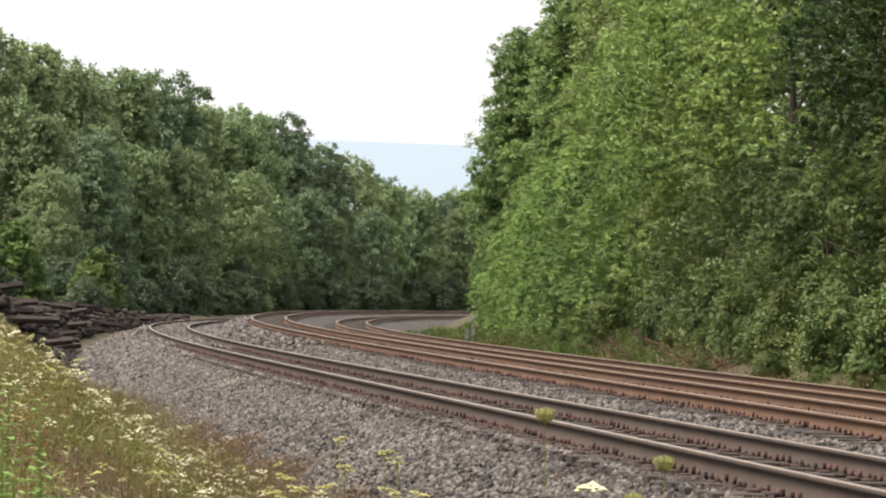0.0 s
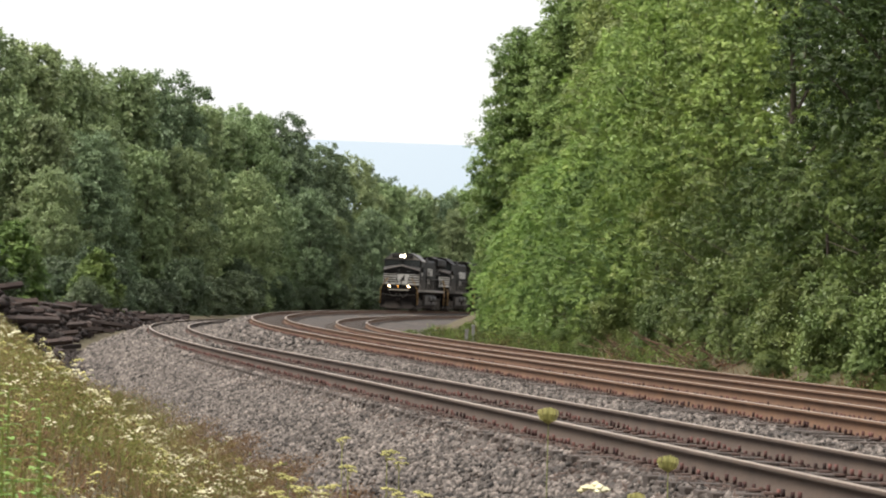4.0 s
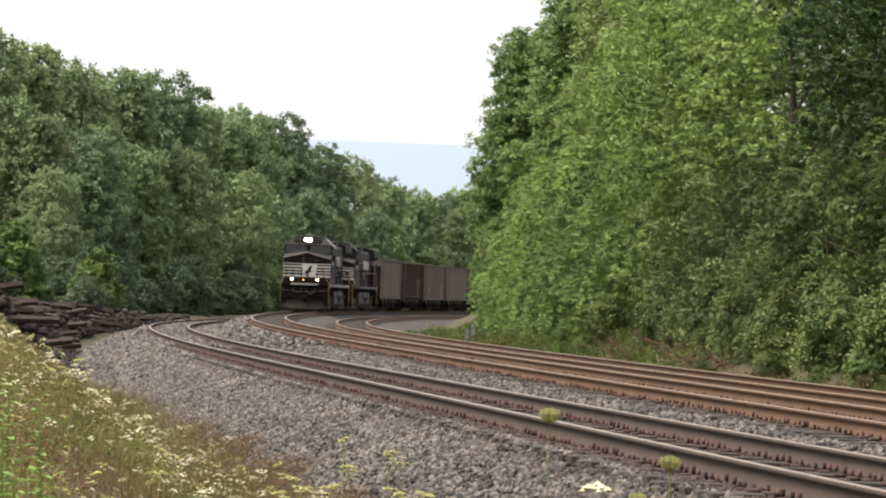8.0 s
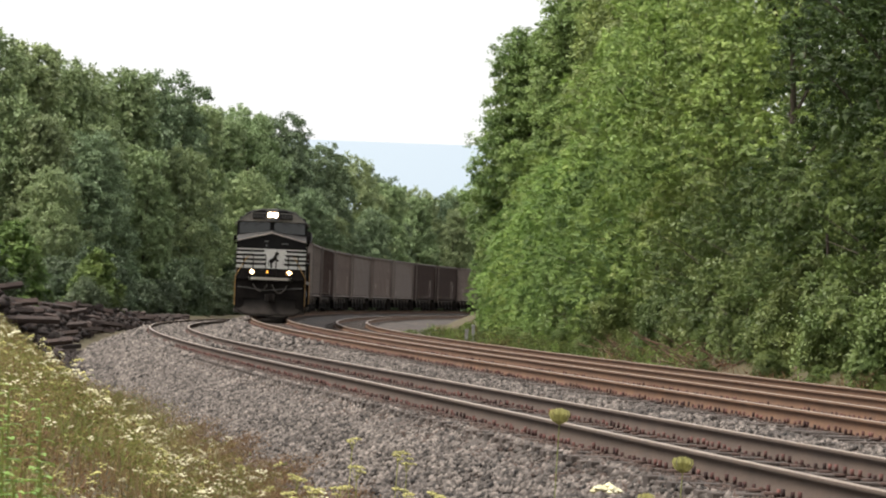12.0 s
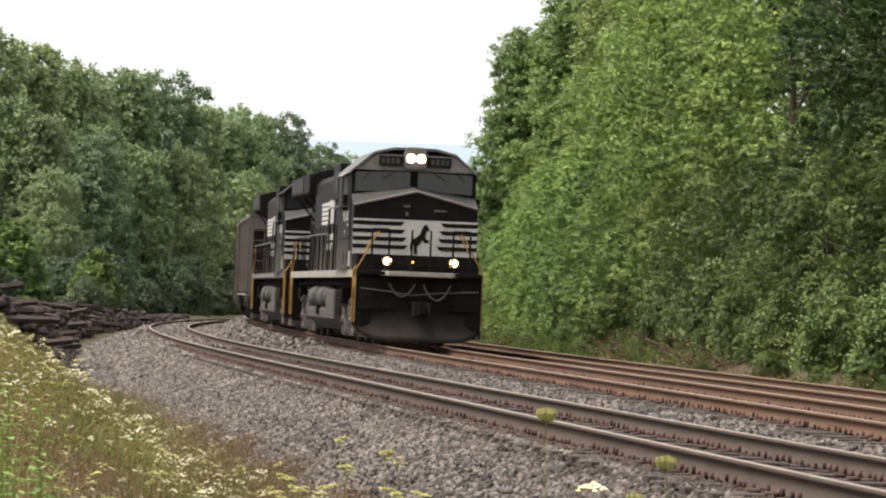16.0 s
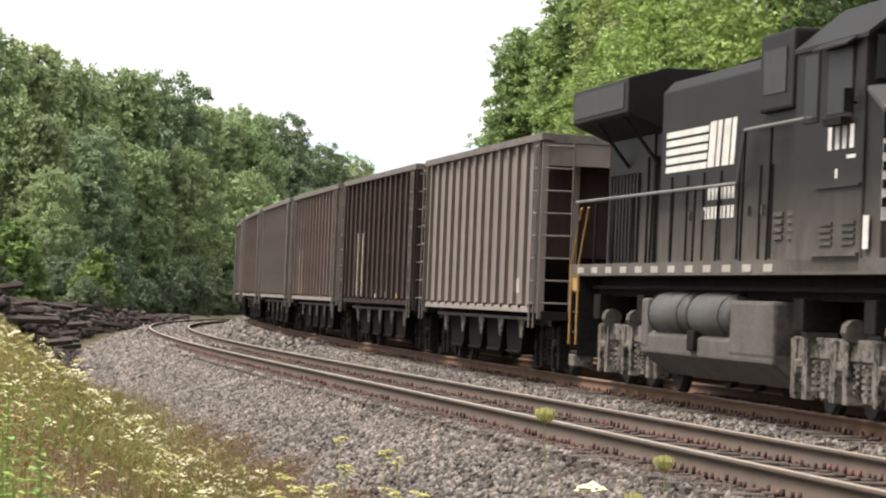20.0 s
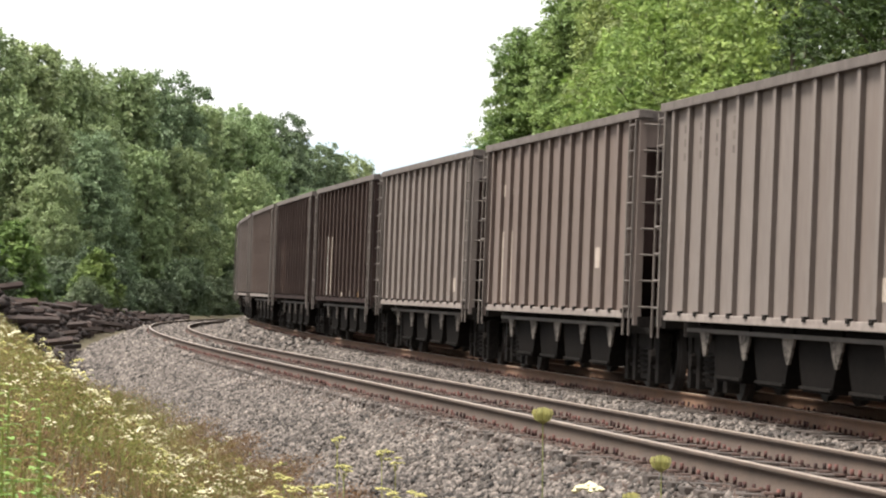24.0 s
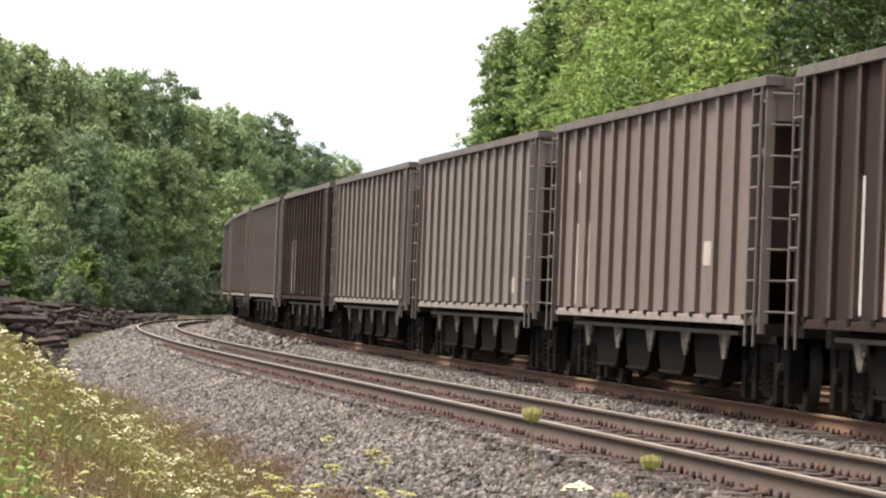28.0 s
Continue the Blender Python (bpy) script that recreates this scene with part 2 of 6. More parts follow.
CAR_PAINT = {
    "beige": material("faded_beige_car_paint", (0.1661, 0.1377, 0.1215), (0.1256, 0.1021, 0.0891), rough=0.8, size=0.6, fine=9, bump=0.06, stretch=(1, 1, 0.35), third=(0.1215, 0.0891, 0.0729), third_at=(0.58, 0.85)),
    "tan": material("faded_tan_car_paint", (0.1418, 0.1069, 0.0907), (0.1037, 0.0761, 0.0640), rough=0.8, size=0.6, fine=9, bump=0.06, stretch=(1, 1, 0.35), third=(0.1701, 0.1393, 0.1199), third_at=(0.58, 0.85)),
    "grey": material("grey_brown_car_paint", (0.1296, 0.1069, 0.0956), (0.0956, 0.0778, 0.0697), rough=0.8, size=0.6, fine=9, bump=0.06, stretch=(1, 1, 0.35), third=(0.0891, 0.0688, 0.0608), third_at=(0.58, 0.85)),
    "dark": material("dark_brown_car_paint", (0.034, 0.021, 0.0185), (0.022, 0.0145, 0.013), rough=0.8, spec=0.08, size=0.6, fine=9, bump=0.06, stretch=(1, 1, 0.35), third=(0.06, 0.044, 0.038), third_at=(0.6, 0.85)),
}
M_DARKPOST = material("dusty_brown_post", (0.078, 0.055, 0.047), (0.05, 0.034, 0.029), rough=0.85, size=0.8, fine=9, bump=0.05, stretch=(1, 1, 0.35), spec=0.1)


# ---- mesh helpers ----
def mesh_of(name, verts, faces, mat, smooth=False):
    """A mesh from arrays of corners and of triangles or quads."""
    verts, faces = np.asarray(verts, np.float32), np.asarray(faces, np.int32)
    me = bpy.data.meshes.new(name)
    me.vertices.add(len(verts))
    me.vertices.foreach_set("co", verts.ravel())
    k = faces.shape[1]
    me.loops.add(faces.size)
    me.loops.foreach_set("vertex_index", faces.ravel())
    me.polygons.add(len(faces))
    me.polygons.foreach_set("loop_start", np.arange(0, faces.size, k, dtype=np.int32))
    if smooth:
        me.polygons.foreach_set("use_smooth", np.ones(len(faces), bool))
    me.update(calc_edges=True)
    me.materials.append(mat)
    return me


def part(name, bm, mat, parent, label=""):
    """Links a bmesh as one mesh object under a thing or under a part."""
    me = bpy.data.meshes.new(name)
    bm.normal_update()
    bm.to_mesh(me)
    bm.free()
    me.materials.append(mat)
    ob = new(name, me)
    ob.parent = parent
    if label:
        ob["label"] = label
    return ob


def sub(name, data, parent, label=""):
    ob = new(name, data)
    ob.parent = parent
    if label:
        ob["label"] = label
    return ob


def empty_thing(name, label, category, group="", m=None):
    ob = tagged(new(name), label, category, group)
    if m is not None:
        ob.matrix_basis = m
    return ob


def box(bm, x0, x1, y0, y1, z0, z1, bevel=0.0):
    c = [bm.verts.new((x, y, z)) for z in (z0, z1) for y in (y0, y1) for x in (x0, x1)]
    fs = [bm.faces.new([c[i] for i in q]) for q in ((0, 2, 3, 1), (4, 5, 7, 6), (0, 1, 5, 4), (2, 6, 7, 3), (0, 4, 6, 2), (1, 3, 7, 5))]
    if bevel:
        edges = {e for f in fs for e in f.edges}
        bmesh.ops.bevel(bm, geom=list(edges), offset=bevel, segments=2, affect="EDGES", profile=0.6)
    return bm


def prism(bm, outline, axis, lo, hi, bevel=0.0):
    """An outline extruded along an axis. axis 'x': outline in (y, z); 'y': (x, z); 'z': (x, y)."""
    def at(p, d):
        return {"x": (d, p[0], p[1]), "y": (p[0], d, p[1]), "z": (p[0], p[1], d)}[axis]
    a = [bm.verts.new(at(p, lo)) for p in outline]
    b = [bm.verts.new(at(p, hi)) for p in outline]
    fs = [bm.faces.new(a), bm.faces.new(b[::-1])]
    k = len(outline)
    for i in range(k):
        fs.append(bm.faces.new((a[i], b[i], b[(i + 1) % k], a[(i + 1) % k])))
    bmesh.ops.recalc_face_normals(bm, faces=fs)
    if bevel:
        edges = {e for f in fs for e in f.edges}
        bmesh.ops.bevel(bm, geom=list(edges), offset=bevel, segments=2, affect="EDGES", profile=0.6)
    return bm


def rod(bm, a, b, r, sides=6, r2=None):
    """A straight round bar from a to b."""
    a, b = Vector(a), Vector(b)
    d = (b - a).normalized()
    u = d.orthogonal().normalized()
    v = d.cross(u)
    r2 = r if r2 is None else r2
    rings = []
    for p, rad in ((a, r), (b, r2)):
        rings.append([bm.verts.new(p + (u * math.cos(t) + v * math.sin(t)) * rad) for t in (2 * math.pi * i / sides for i in range(sides))])
    for i in range(sides):
        j = (i + 1) % sides
        bm.faces.new((rings[0][i], rings[0][j], rings[1][j], rings[1][i]))
    bm.faces.new(rings[0][::-1])
    bm.faces.new(rings[1])
    return bm


def bar_path(bm, pts, r, sides=6):
    for a, b in zip(pts[:-1], pts[1:]):
        rod(bm, a, b, r, sides)
    return bm


def nb():
    return bmesh.new()


# ---- the line of the tracks ----
KNOTS = [(-700, 0.0008), (-60, 0.00063), (-20, 0.00063), (20, 0.00086), (60, 0.00142), (100, 0.00082), (140, 0.00121), (180, 0.00082),
         (220, 0.00057), (260, -0.00013), (300, 0.00017), (600, 0.0002)]
S0, S1 = -700, 600
SS = np.arange(S0, S1 + 1.0)
_k = np.interp(SS, [a for a, _ in KNOTS], [b for _, b in KNOTS])
_th = np.concatenate([[0], np.cumsum((_k[1:] + _k[:-1]) / 2)])
_x = np.concatenate([[0], np.cumsum(np.cos((_th[1:] + _th[:-1]) / 2))])
_y = np.concatenate([[0], np.cumsum(np.sin((_th[1:] + _th[:-1]) / 2))])
_i = 250 - S0
_r = -1.44151 - _th[_i]
PX = math.cos(_r) * (_x - _x[_i]) - math.sin(_r) * (_y - _y[_i]) + 3.6131
PY = math.sin(_r) * (_x - _x[_i]) + math.cos(_r) * (_y - _y[_i]) + 57.976
PT = _th + _r
GRADE = 0.0013


def line(s, n=0.0):
    """The place on the middle track's line at s metres, n metres to the outside of the curve: x, y and the heading."""
    x, y, t = np.interp(s, SS, PX), np.interp(s, SS, PY), np.interp(s, SS, PT)
    return x + n * np.sin(t), y - n * np.cos(t), t


def rise(s):
    return GRADE * (np.asarray(s, float) - 250)


def nearest(x, y):
    """For arrays of places: s along the line and n to its outside."""
    x, y = np.ravel(x), np.ravel(y)
    s, n = np.empty(len(x)), np.empty(len(x))
    cx, cy, ct = PX[::2], PY[::2], PT[::2]
    for i in range(0, len(x), 4000):
        dx, dy = x[i:i + 4000, None] - cx, y[i:i + 4000, None] - cy
        j = (dx * dx + dy * dy).argmin(1)
        k = np.arange(len(j))
        s[i:i + 4000] = SS[::2][j] + dx[k, j] * np.cos(ct[j]) + dy[k, j] * np.sin(ct[j])
        n[i:i + 4000] = dx[k, j] * np.sin(ct[j]) - dy[k, j] * np.cos(ct[j])
    return s, n


def track_z(track, s):
    """Rail head height of track 0 (outer), 1 (middle) or 2 (inner)."""
    s = np.asarray(s, float)
    q = np.clip(s, 60, 330) - 250
    return rise(s) + {0: -0.0635 + 0.00304 * q, 1: 0.0 * q, 2: -0.0995 + 0.0009 * q}[track]


TRACK_N = {0: 4.132, 1: 0.0, 2: -3.931}
BED = [(-9.4, -0.9), (-8.8, -0.52), (-6.4, -0.45), (-5.6, -0.32), (-3.9, -0.33), (-2.4, -0.33), (-1.9, -0.24), (0, -0.24), (1.4, -0.24), (2.2, -0.36),
       (2.9, -0.27), (4.13, -0.205), (5.36, -0.215), (5.52, -0.34), (6.0, -0.465), (7.9, -1.22), (9.2, -1.7)]


def bed_z(s, n):
    """Top of the ballast."""
    s, n = np.asarray(s, float), np.asarray(n, float)
    z = np.interp(n, [a for a, _ in BED], [b for _, b in BED])
    w0, w2 = np.clip((n - 1.6) / 1.4, 0, 1), np.clip((-n - 1.6) / 1.2, 0, 1)
    return z + track_z(1, s) + w0 * (track_z(0, s) - track_z(1, s)) + w2 * (track_z(2, s) - track_z(1, s)) + 0.1 * w2


def ground_z(x, y):
    s, n = nearest(x, y)
    out = np.interp(n, [-400, -120, -60, -22, -12, -9.2, -8.4, -5.5, -3, 3, 6, 8.4, 8.8, 9.3, 9.95, 10.6, 12, 16, 40, 120, 500],
                    [30, 22, 14, 4.2, 0.7, -0.35, -0.8, -1.0, -1.2, -1.2, -1.4, -1.28, -0.85, -0.40, 0.12, 0.26, 0.34, 0.1, -0.3, -1.5, -12])
    far = np.clip((185 - s) / 25, 0, 1) * np.clip((n - 7) / 1.5, 0, 1)          # the bank ends before the heap of ties
    out = out * (1 - far) + -0.85 * far * np.clip(1.4 - n / 60, 0.3, 1)
    y0 = np.ravel(y)
    near = np.maximum(np.clip((26 - y0) / 6, 0, 1) * np.clip((n - 7.6) / 0.8, 0, 1) * np.clip((10.6 - n) / 0.6, 0, 1), np.clip((12 - y0) / 4, 0, 1) * np.clip((n - 7.6) / 0.8, 0, 1))
    out = out * (1 - near) + -0.38 * near
    lump = np.array([noise.noise((a * 0.25, b * 0.25, 0.3)) + 0.5 * noise.noise((a * 0.8, b * 0.8, 2.1)) for a, b in zip(np.ravel(x), np.ravel(y))])
    return out + 0.5 * rise(np.clip(s, -60, 330)) + np.clip((np.abs(n) - 8) / 4, 0, 1) * 0.14 * lump


# ---- ground, ballast, distance ----
def build_ground():
    xs = np.concatenate([np.linspace(-4200, -90, 12), np.arange(-86, 60, 1.25), np.linspace(64, 240, 24), np.linspace(300, 4200, 10)])
    ys = np.concatenate([np.linspace(-4200, -80, 10), np.arange(-70, 20, 3), np.arange(20, 160, 1.25), np.arange(160, 480, 4), np.linspace(490, 4200, 14)])
    gx, gy = np.meshgrid(xs, ys)
    z = ground_z(gx, gy)
    v = np.column_stack([gx.ravel(), gy.ravel(), z])
    w, h = len(xs), len(ys)
    i = (np.arange(h - 1)[:, None] * w + np.arange(w - 1)).ravel()
    ob = new("ground", mesh_of("ground", v, np.column_stack([i, i + 1, i + w + 1, i + w]), M_GROUND, True))
    tagged(ob, "grassy brown earth sloping up into a wooded bank", "ground", kind="structure")


def build_bed():
    s = np.concatenate([np.arange(-560, 60, 4.0), np.arange(60, 300, 0.5), np.arange(300, 560, 4.0)])
    n = np.concatenate([np.arange(-9, 9.21, 0.2)])
    gs, gn = np.meshgrid(s, n)
    x, y, _ = line(gs.ravel(), gn.ravel())
    z = bed_z(gs.ravel(), gn.ravel()) + np.random.RandomState(3).uniform(-0.025, 0.025, gs.size)
    w = len(s)
    i = (np.arange(len(n) - 1)[:, None] * w + np.arange(w - 1)).ravel()
    ob = new("ballast_bed", mesh_of("ballast_bed", np.column_stack([x, y, z]), np.column_stack([i, i + w, i + w + 1, i + 1]), M_BALLAST))
    tagged(ob, "grey crushed stone ballast bed under three curving tracks", "ballast", kind="structure")


OCTA = np.array([(1, 0, 0), (-1, 0, 0), (0, 1, 0), (0, -1, 0), (0, 0, 1), (0, 0, -1)], float)
OCTF = np.array([(0, 2, 4), (2, 1, 4), (1, 3, 4), (3, 0, 4), (2, 0, 5), (1, 2, 5), (3, 1, 5), (0, 3, 5)])


def stones(name, rs, s0, s1, n0, n1, count, size, mat, label, sink=0.4):
    s, n = rs.uniform(s0, s1, count), rs.uniform(n0, n1, count)
    for c in TRACK_N.values():                      # keep the rail heads free
        for r in (c - 0.75, c + 0.75):
            keep = np.abs(n - r) > 0.11
            s, n = s[keep], n[keep]
    count = len(s)
    x, y, _ = line(s, n)
    z = bed_z(s, n)
    r = size * rs.uniform(0.45, 1.35, count)
    sh = rs.uniform(0.6, 1.15, (count, 3))
    a, b = rs.uniform(0, 6.283, count), rs.uniform(-0.9, 0.9, count)
    v = (OCTA[None] * (1 + rs.uniform(-0.28, 0.28, (count, 6, 1)))) * sh[:, None, :] * r[:, None, None]
    ca, sa, cb, sb = np.cos(a)[:, None], np.sin(a)[:, None], np.cos(b)[:, None], np.sin(b)[:, None]
    vx, vz = v[..., 0] * cb - v[..., 2] * sb, v[..., 0] * sb + v[..., 2] * cb
    vx, vy = vx * ca - v[..., 1] * sa, vx * sa + v[..., 1] * ca
    v = np.stack([vx + x[:, None], vy + y[:, None], vz + (z + r * sink)[:, None]], -1).reshape(-1, 3)
    f = (OCTF[None] + 6 * np.arange(count)[:, None, None]).reshape(-1, 3)
    ob = new(name, mesh_of(name, v, f, mat))
    tagged(ob, label, "ballast stones", kind="stuff")


def build_stones():
    rs = np.random.RandomState(11)
    stones("ballast_stones", rs, 222, 292, 5.3, 7.9, 52000, 0.036, M_STONE, "loose grey ballast stones on the outer shoulder slope")
    stones("ballast_stones", rs, 165, 222, 5.3, 7.9, 15000, 0.060, M_STONE, "loose grey ballast stones along the curve's shoulder")
    stones("ballast_stones", rs, 205, 285, 1.0, 3.3, 30000, 0.036, M_STONE, "grey ballast stones between two tracks")
    stones("ballast_stones", rs, 205, 290, 3.4, 4.9, 15000, 0.022, M_RUSTY_STONE, "rust-stained stones between the outer rails")
    stones("ballast_stones", rs, 60, 205, 1.0, 7.6, 18000, 0.085, M_STONE, "grey ballast stones on the far curve")
    stones("ballast_stones", rs, 150, 275, -5.6, 1.0, 16000, 0.055, M_RUSTY_STONE, "rust-brown stones around the middle and inner tracks")
    stones("ballast_stones", rs, 175, 287, 4.85, 5.75, 14000, 0.030, M_RUSTY_STONE, "rust-stained stones at the outer tie ends")


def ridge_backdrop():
    """A far ridge behind everything; its haze is put in as a pale blue glow."""
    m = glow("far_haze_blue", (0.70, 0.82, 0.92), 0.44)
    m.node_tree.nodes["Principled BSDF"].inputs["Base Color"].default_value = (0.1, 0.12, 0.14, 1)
    d, pts = 4100.0, []
    for x in np.linspace(-2600, 2600, 90):
        top = 157.3 - 0.02 * x + 9 * noise.noise((x * 0.002, 0.4, 0)) + 2.0 * noise.noise((x * 0.02, 1.4, 0))
        pts.append((x, d, top))
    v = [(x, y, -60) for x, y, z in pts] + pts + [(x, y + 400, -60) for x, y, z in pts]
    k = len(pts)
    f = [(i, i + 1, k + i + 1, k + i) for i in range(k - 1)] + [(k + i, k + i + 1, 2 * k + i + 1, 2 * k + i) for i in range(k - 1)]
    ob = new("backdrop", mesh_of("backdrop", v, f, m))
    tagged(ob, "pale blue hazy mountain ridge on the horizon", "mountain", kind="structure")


# ---- tracks ----
RAIL_SIDE = [(-0.075, -0.185), (0.075, -0.185), (0.075, -0.17), (0.012, -0.15), (0.012, -0.045), (0.036, -0.035), (0.036, -0.004),
             (-0.036, -0.004), (-0.036, -0.035), (-0.012, -0.045), (-0.012, -0.15), (-0.075, -0.17)]


def sweep(outline, s, n, zf, mat, name):
    """An outline (across, up) drawn along the line at n."""
    k, w = len(outline), len(s)
    v = np.empty((w, k, 3))
    for j, (a, b) in enumerate(outline):
        x, y, _ = line(s, n + a)
        v[:, j, 0], v[:, j, 1], v[:, j, 2] = x, y, zf(s) + b
    i = np.arange(w - 1)[:, None] * k
    j = np.arange(k)[None]
    f = np.stack([i + j, i + (j + 1) % k, i + k + (j + 1) % k, i + k + j], -1).reshape(-1, 4)
    return mesh_of(name, v.reshape(-1, 3), f, mat)


def unit_box(name, mat, lx, ly, lz, bevel=0.0):
    bm = nb()
    box(bm, -lx / 2, lx / 2, -ly / 2, ly / 2, -lz, 0, bevel)
    me = bpy.data.meshes.new(name)
    bm.to_mesh(me)
    bm.free()
    me.materials.append(mat)
    return me


def joined_boxes(name, placed, size, mat):
    """Many boxes of one size in one mesh; placed: arrays x, y, z(top), turn."""
    x, y, z, t = placed
    lx, ly, lz = size
    c = np.array([(a * lx / 2, b * ly / 2, e) for e in (-lz, 0) for b in (-1, 1) for a in (-1, 1)])
    q = np.array(((0, 2, 3, 1), (4, 5, 7, 6), (0, 1, 5, 4), (2, 6, 7, 3), (0, 4, 6, 2), (1, 3, 7, 5)))
    ct, st = np.cos(t)[:, None], np.sin(t)[:, None]
    v = np.stack([c[:, 0] * ct - c[:, 1] * st + x[:, None], c[:, 0] * st + c[:, 1] * ct + y[:, None], c[:, 2] + z[:, None]], -1)
    f = (q[None] + 8 * np.arange(len(x))[:, None, None]).reshape(-1, 4)
    return mesh_of(name, v.reshape(-1, 3), f, mat)


def build_track(track, label, side_mat):
    n0 = TRACK_N[track]
    thing = tagged(new("railway_track"), label, "railway track", "curving tracks", "structure")
    rs = np.random.RandomState(40 + track)
    s = np.concatenate([np.arange(-560, 0, 4.0), np.arange(0, 300, 1.0), np.arange(300, 561, 4.0)])
    for side in (-1, 1):
        rail = sub("rail", sweep(RAIL_SIDE, s, n0 + side * 0.75, lambda q: track_z(track, q), side_mat, "rail"), thing, "rusty steel rail")
        head = [(-0.034, -0.006), (0.034, -0.006), (0.03, 0.0), (-0.03, 0.0)]
        sub("rail_head", sweep(head, s, n0 + side * 0.75, lambda q: track_z(track, q) + 0.0005, M_RAILTOP, "rail_head"), rail, "worn bright running surface")
        # spikes, plates and anchors along each side of the rail
        q = np.arange(120, 296, 0.53)
        for k, (dn, lx, ly) in enumerate(((0.12, 0.17, 0.12), (-0.12, 0.17, 0.12))):
            x, y, t = line(q, n0 + side * 0.75 + dn)
            sub("tie_plates", joined_boxes("tie_plates", (x, y, track_z(track, q) - 0.175 + rs.uniform(-0.01, 0.015, len(q)), t), (lx, ly, 0.03), M_PLATE), rail,
                "rusty tie plates and spikes")["kind"] = "stuff"
        q = np.arange(150, 296, 0.2650)
        for dn in (0.095, -0.095):
            x, y, t = line(q + rs.uniform(-0.03, 0.03, len(q)), n0 + side * 0.75 + dn + rs.uniform(-0.015, 0.015, len(q)))
            sub("spikes", joined_boxes("spikes", (x, y, track_z(track, q) - 0.132 + rs.uniform(-0.02, 0.025, len(q)), t), (0.04, 0.026, 0.06), M_SPIKE), rail,
                "red-rusted spikes and rail anchors")["kind"] = "stuff"
    ties = np.arange(-100, 300, 0.53)
    near = ties[(ties > 160) & (ties < 298)]
    rest = ties[(ties <= 160) | (ties >= 298)]
    me = unit_box("tie", M_TIE, 0.23, 2.62, 0.18, 0.012)
    for q in near:
        x, y, t = line(q, n0)
        ob = sub("tie", me, thing)
        ob.matrix_basis = Matrix.Translation((float(x), float(y), float(track_z(track, q)) - 0.19 + rs.uniform(-0.012, 0.012))) @ Matrix.Rotation(float(t) + rs.uniform(-0.02, 0.02), 4, "Z")
    x, y, t = line(rest, n0)
    sub("far_ties", joined_boxes("far_ties", (x, y, track_z(track, rest) - 0.19, t), (0.23, 2.62, 0.18), M_TIE), thing)["kind"] = "stuff"


# ---- plants ----
def tuft_leaves(rs, tufts, sizes, per, size, droop=0.12):
    """Leaves, each two triangles folded on the midrib, in flattened tufts."""
    count = len(tufts) * per
    c = np.repeat(tufts, per, 0)
    k = np.repeat(sizes, per)[:, None]
    q = rs.normal(size=(count, 3)) * np.array([0.46, 0.46, 0.33]) * k
    q[:, 2] -= droop * (q[:, 0] ** 2 + q[:, 1] ** 2) / k[:, 0]
    p = c + q
    out = c * np.array([1, 1, 0.0])
    out /= np.linalg.norm(out, axis=1)[:, None] + 1e-6
    nrm = out * 0.5 + rs.normal(size=(count, 3)) * 0.42 + np.array([0, 0, 0.75])
    nrm /= np.linalg.norm(nrm, axis=1)[:, None]
    t = np.cross(nrm, rs.normal(size=(count, 3)))
    t /= np.linalg.norm(t, axis=1)[:, None] + 1e-9
    b = np.cross(nrm, t)
    L = size * rs.uniform(0.6, 1.3, count)[:, None]
    W = L * rs.uniform(0.42, 0.66, count)[:, None]
    fold = nrm * L * 0.14
    v = np.stack([p - t * L * 0.5, p + b * W * 0.5 + fold, p + t * L * 0.5 - fold * 0.6, p - b * W * 0.5 + fold], 1).reshape(-1, 3)
    i = 4 * np.arange(count)[:, None]
    f = np.concatenate([i + np.array([0, 1, 2]), i + np.array([0, 2, 3])], 1).reshape(-1, 3)
    return v, f


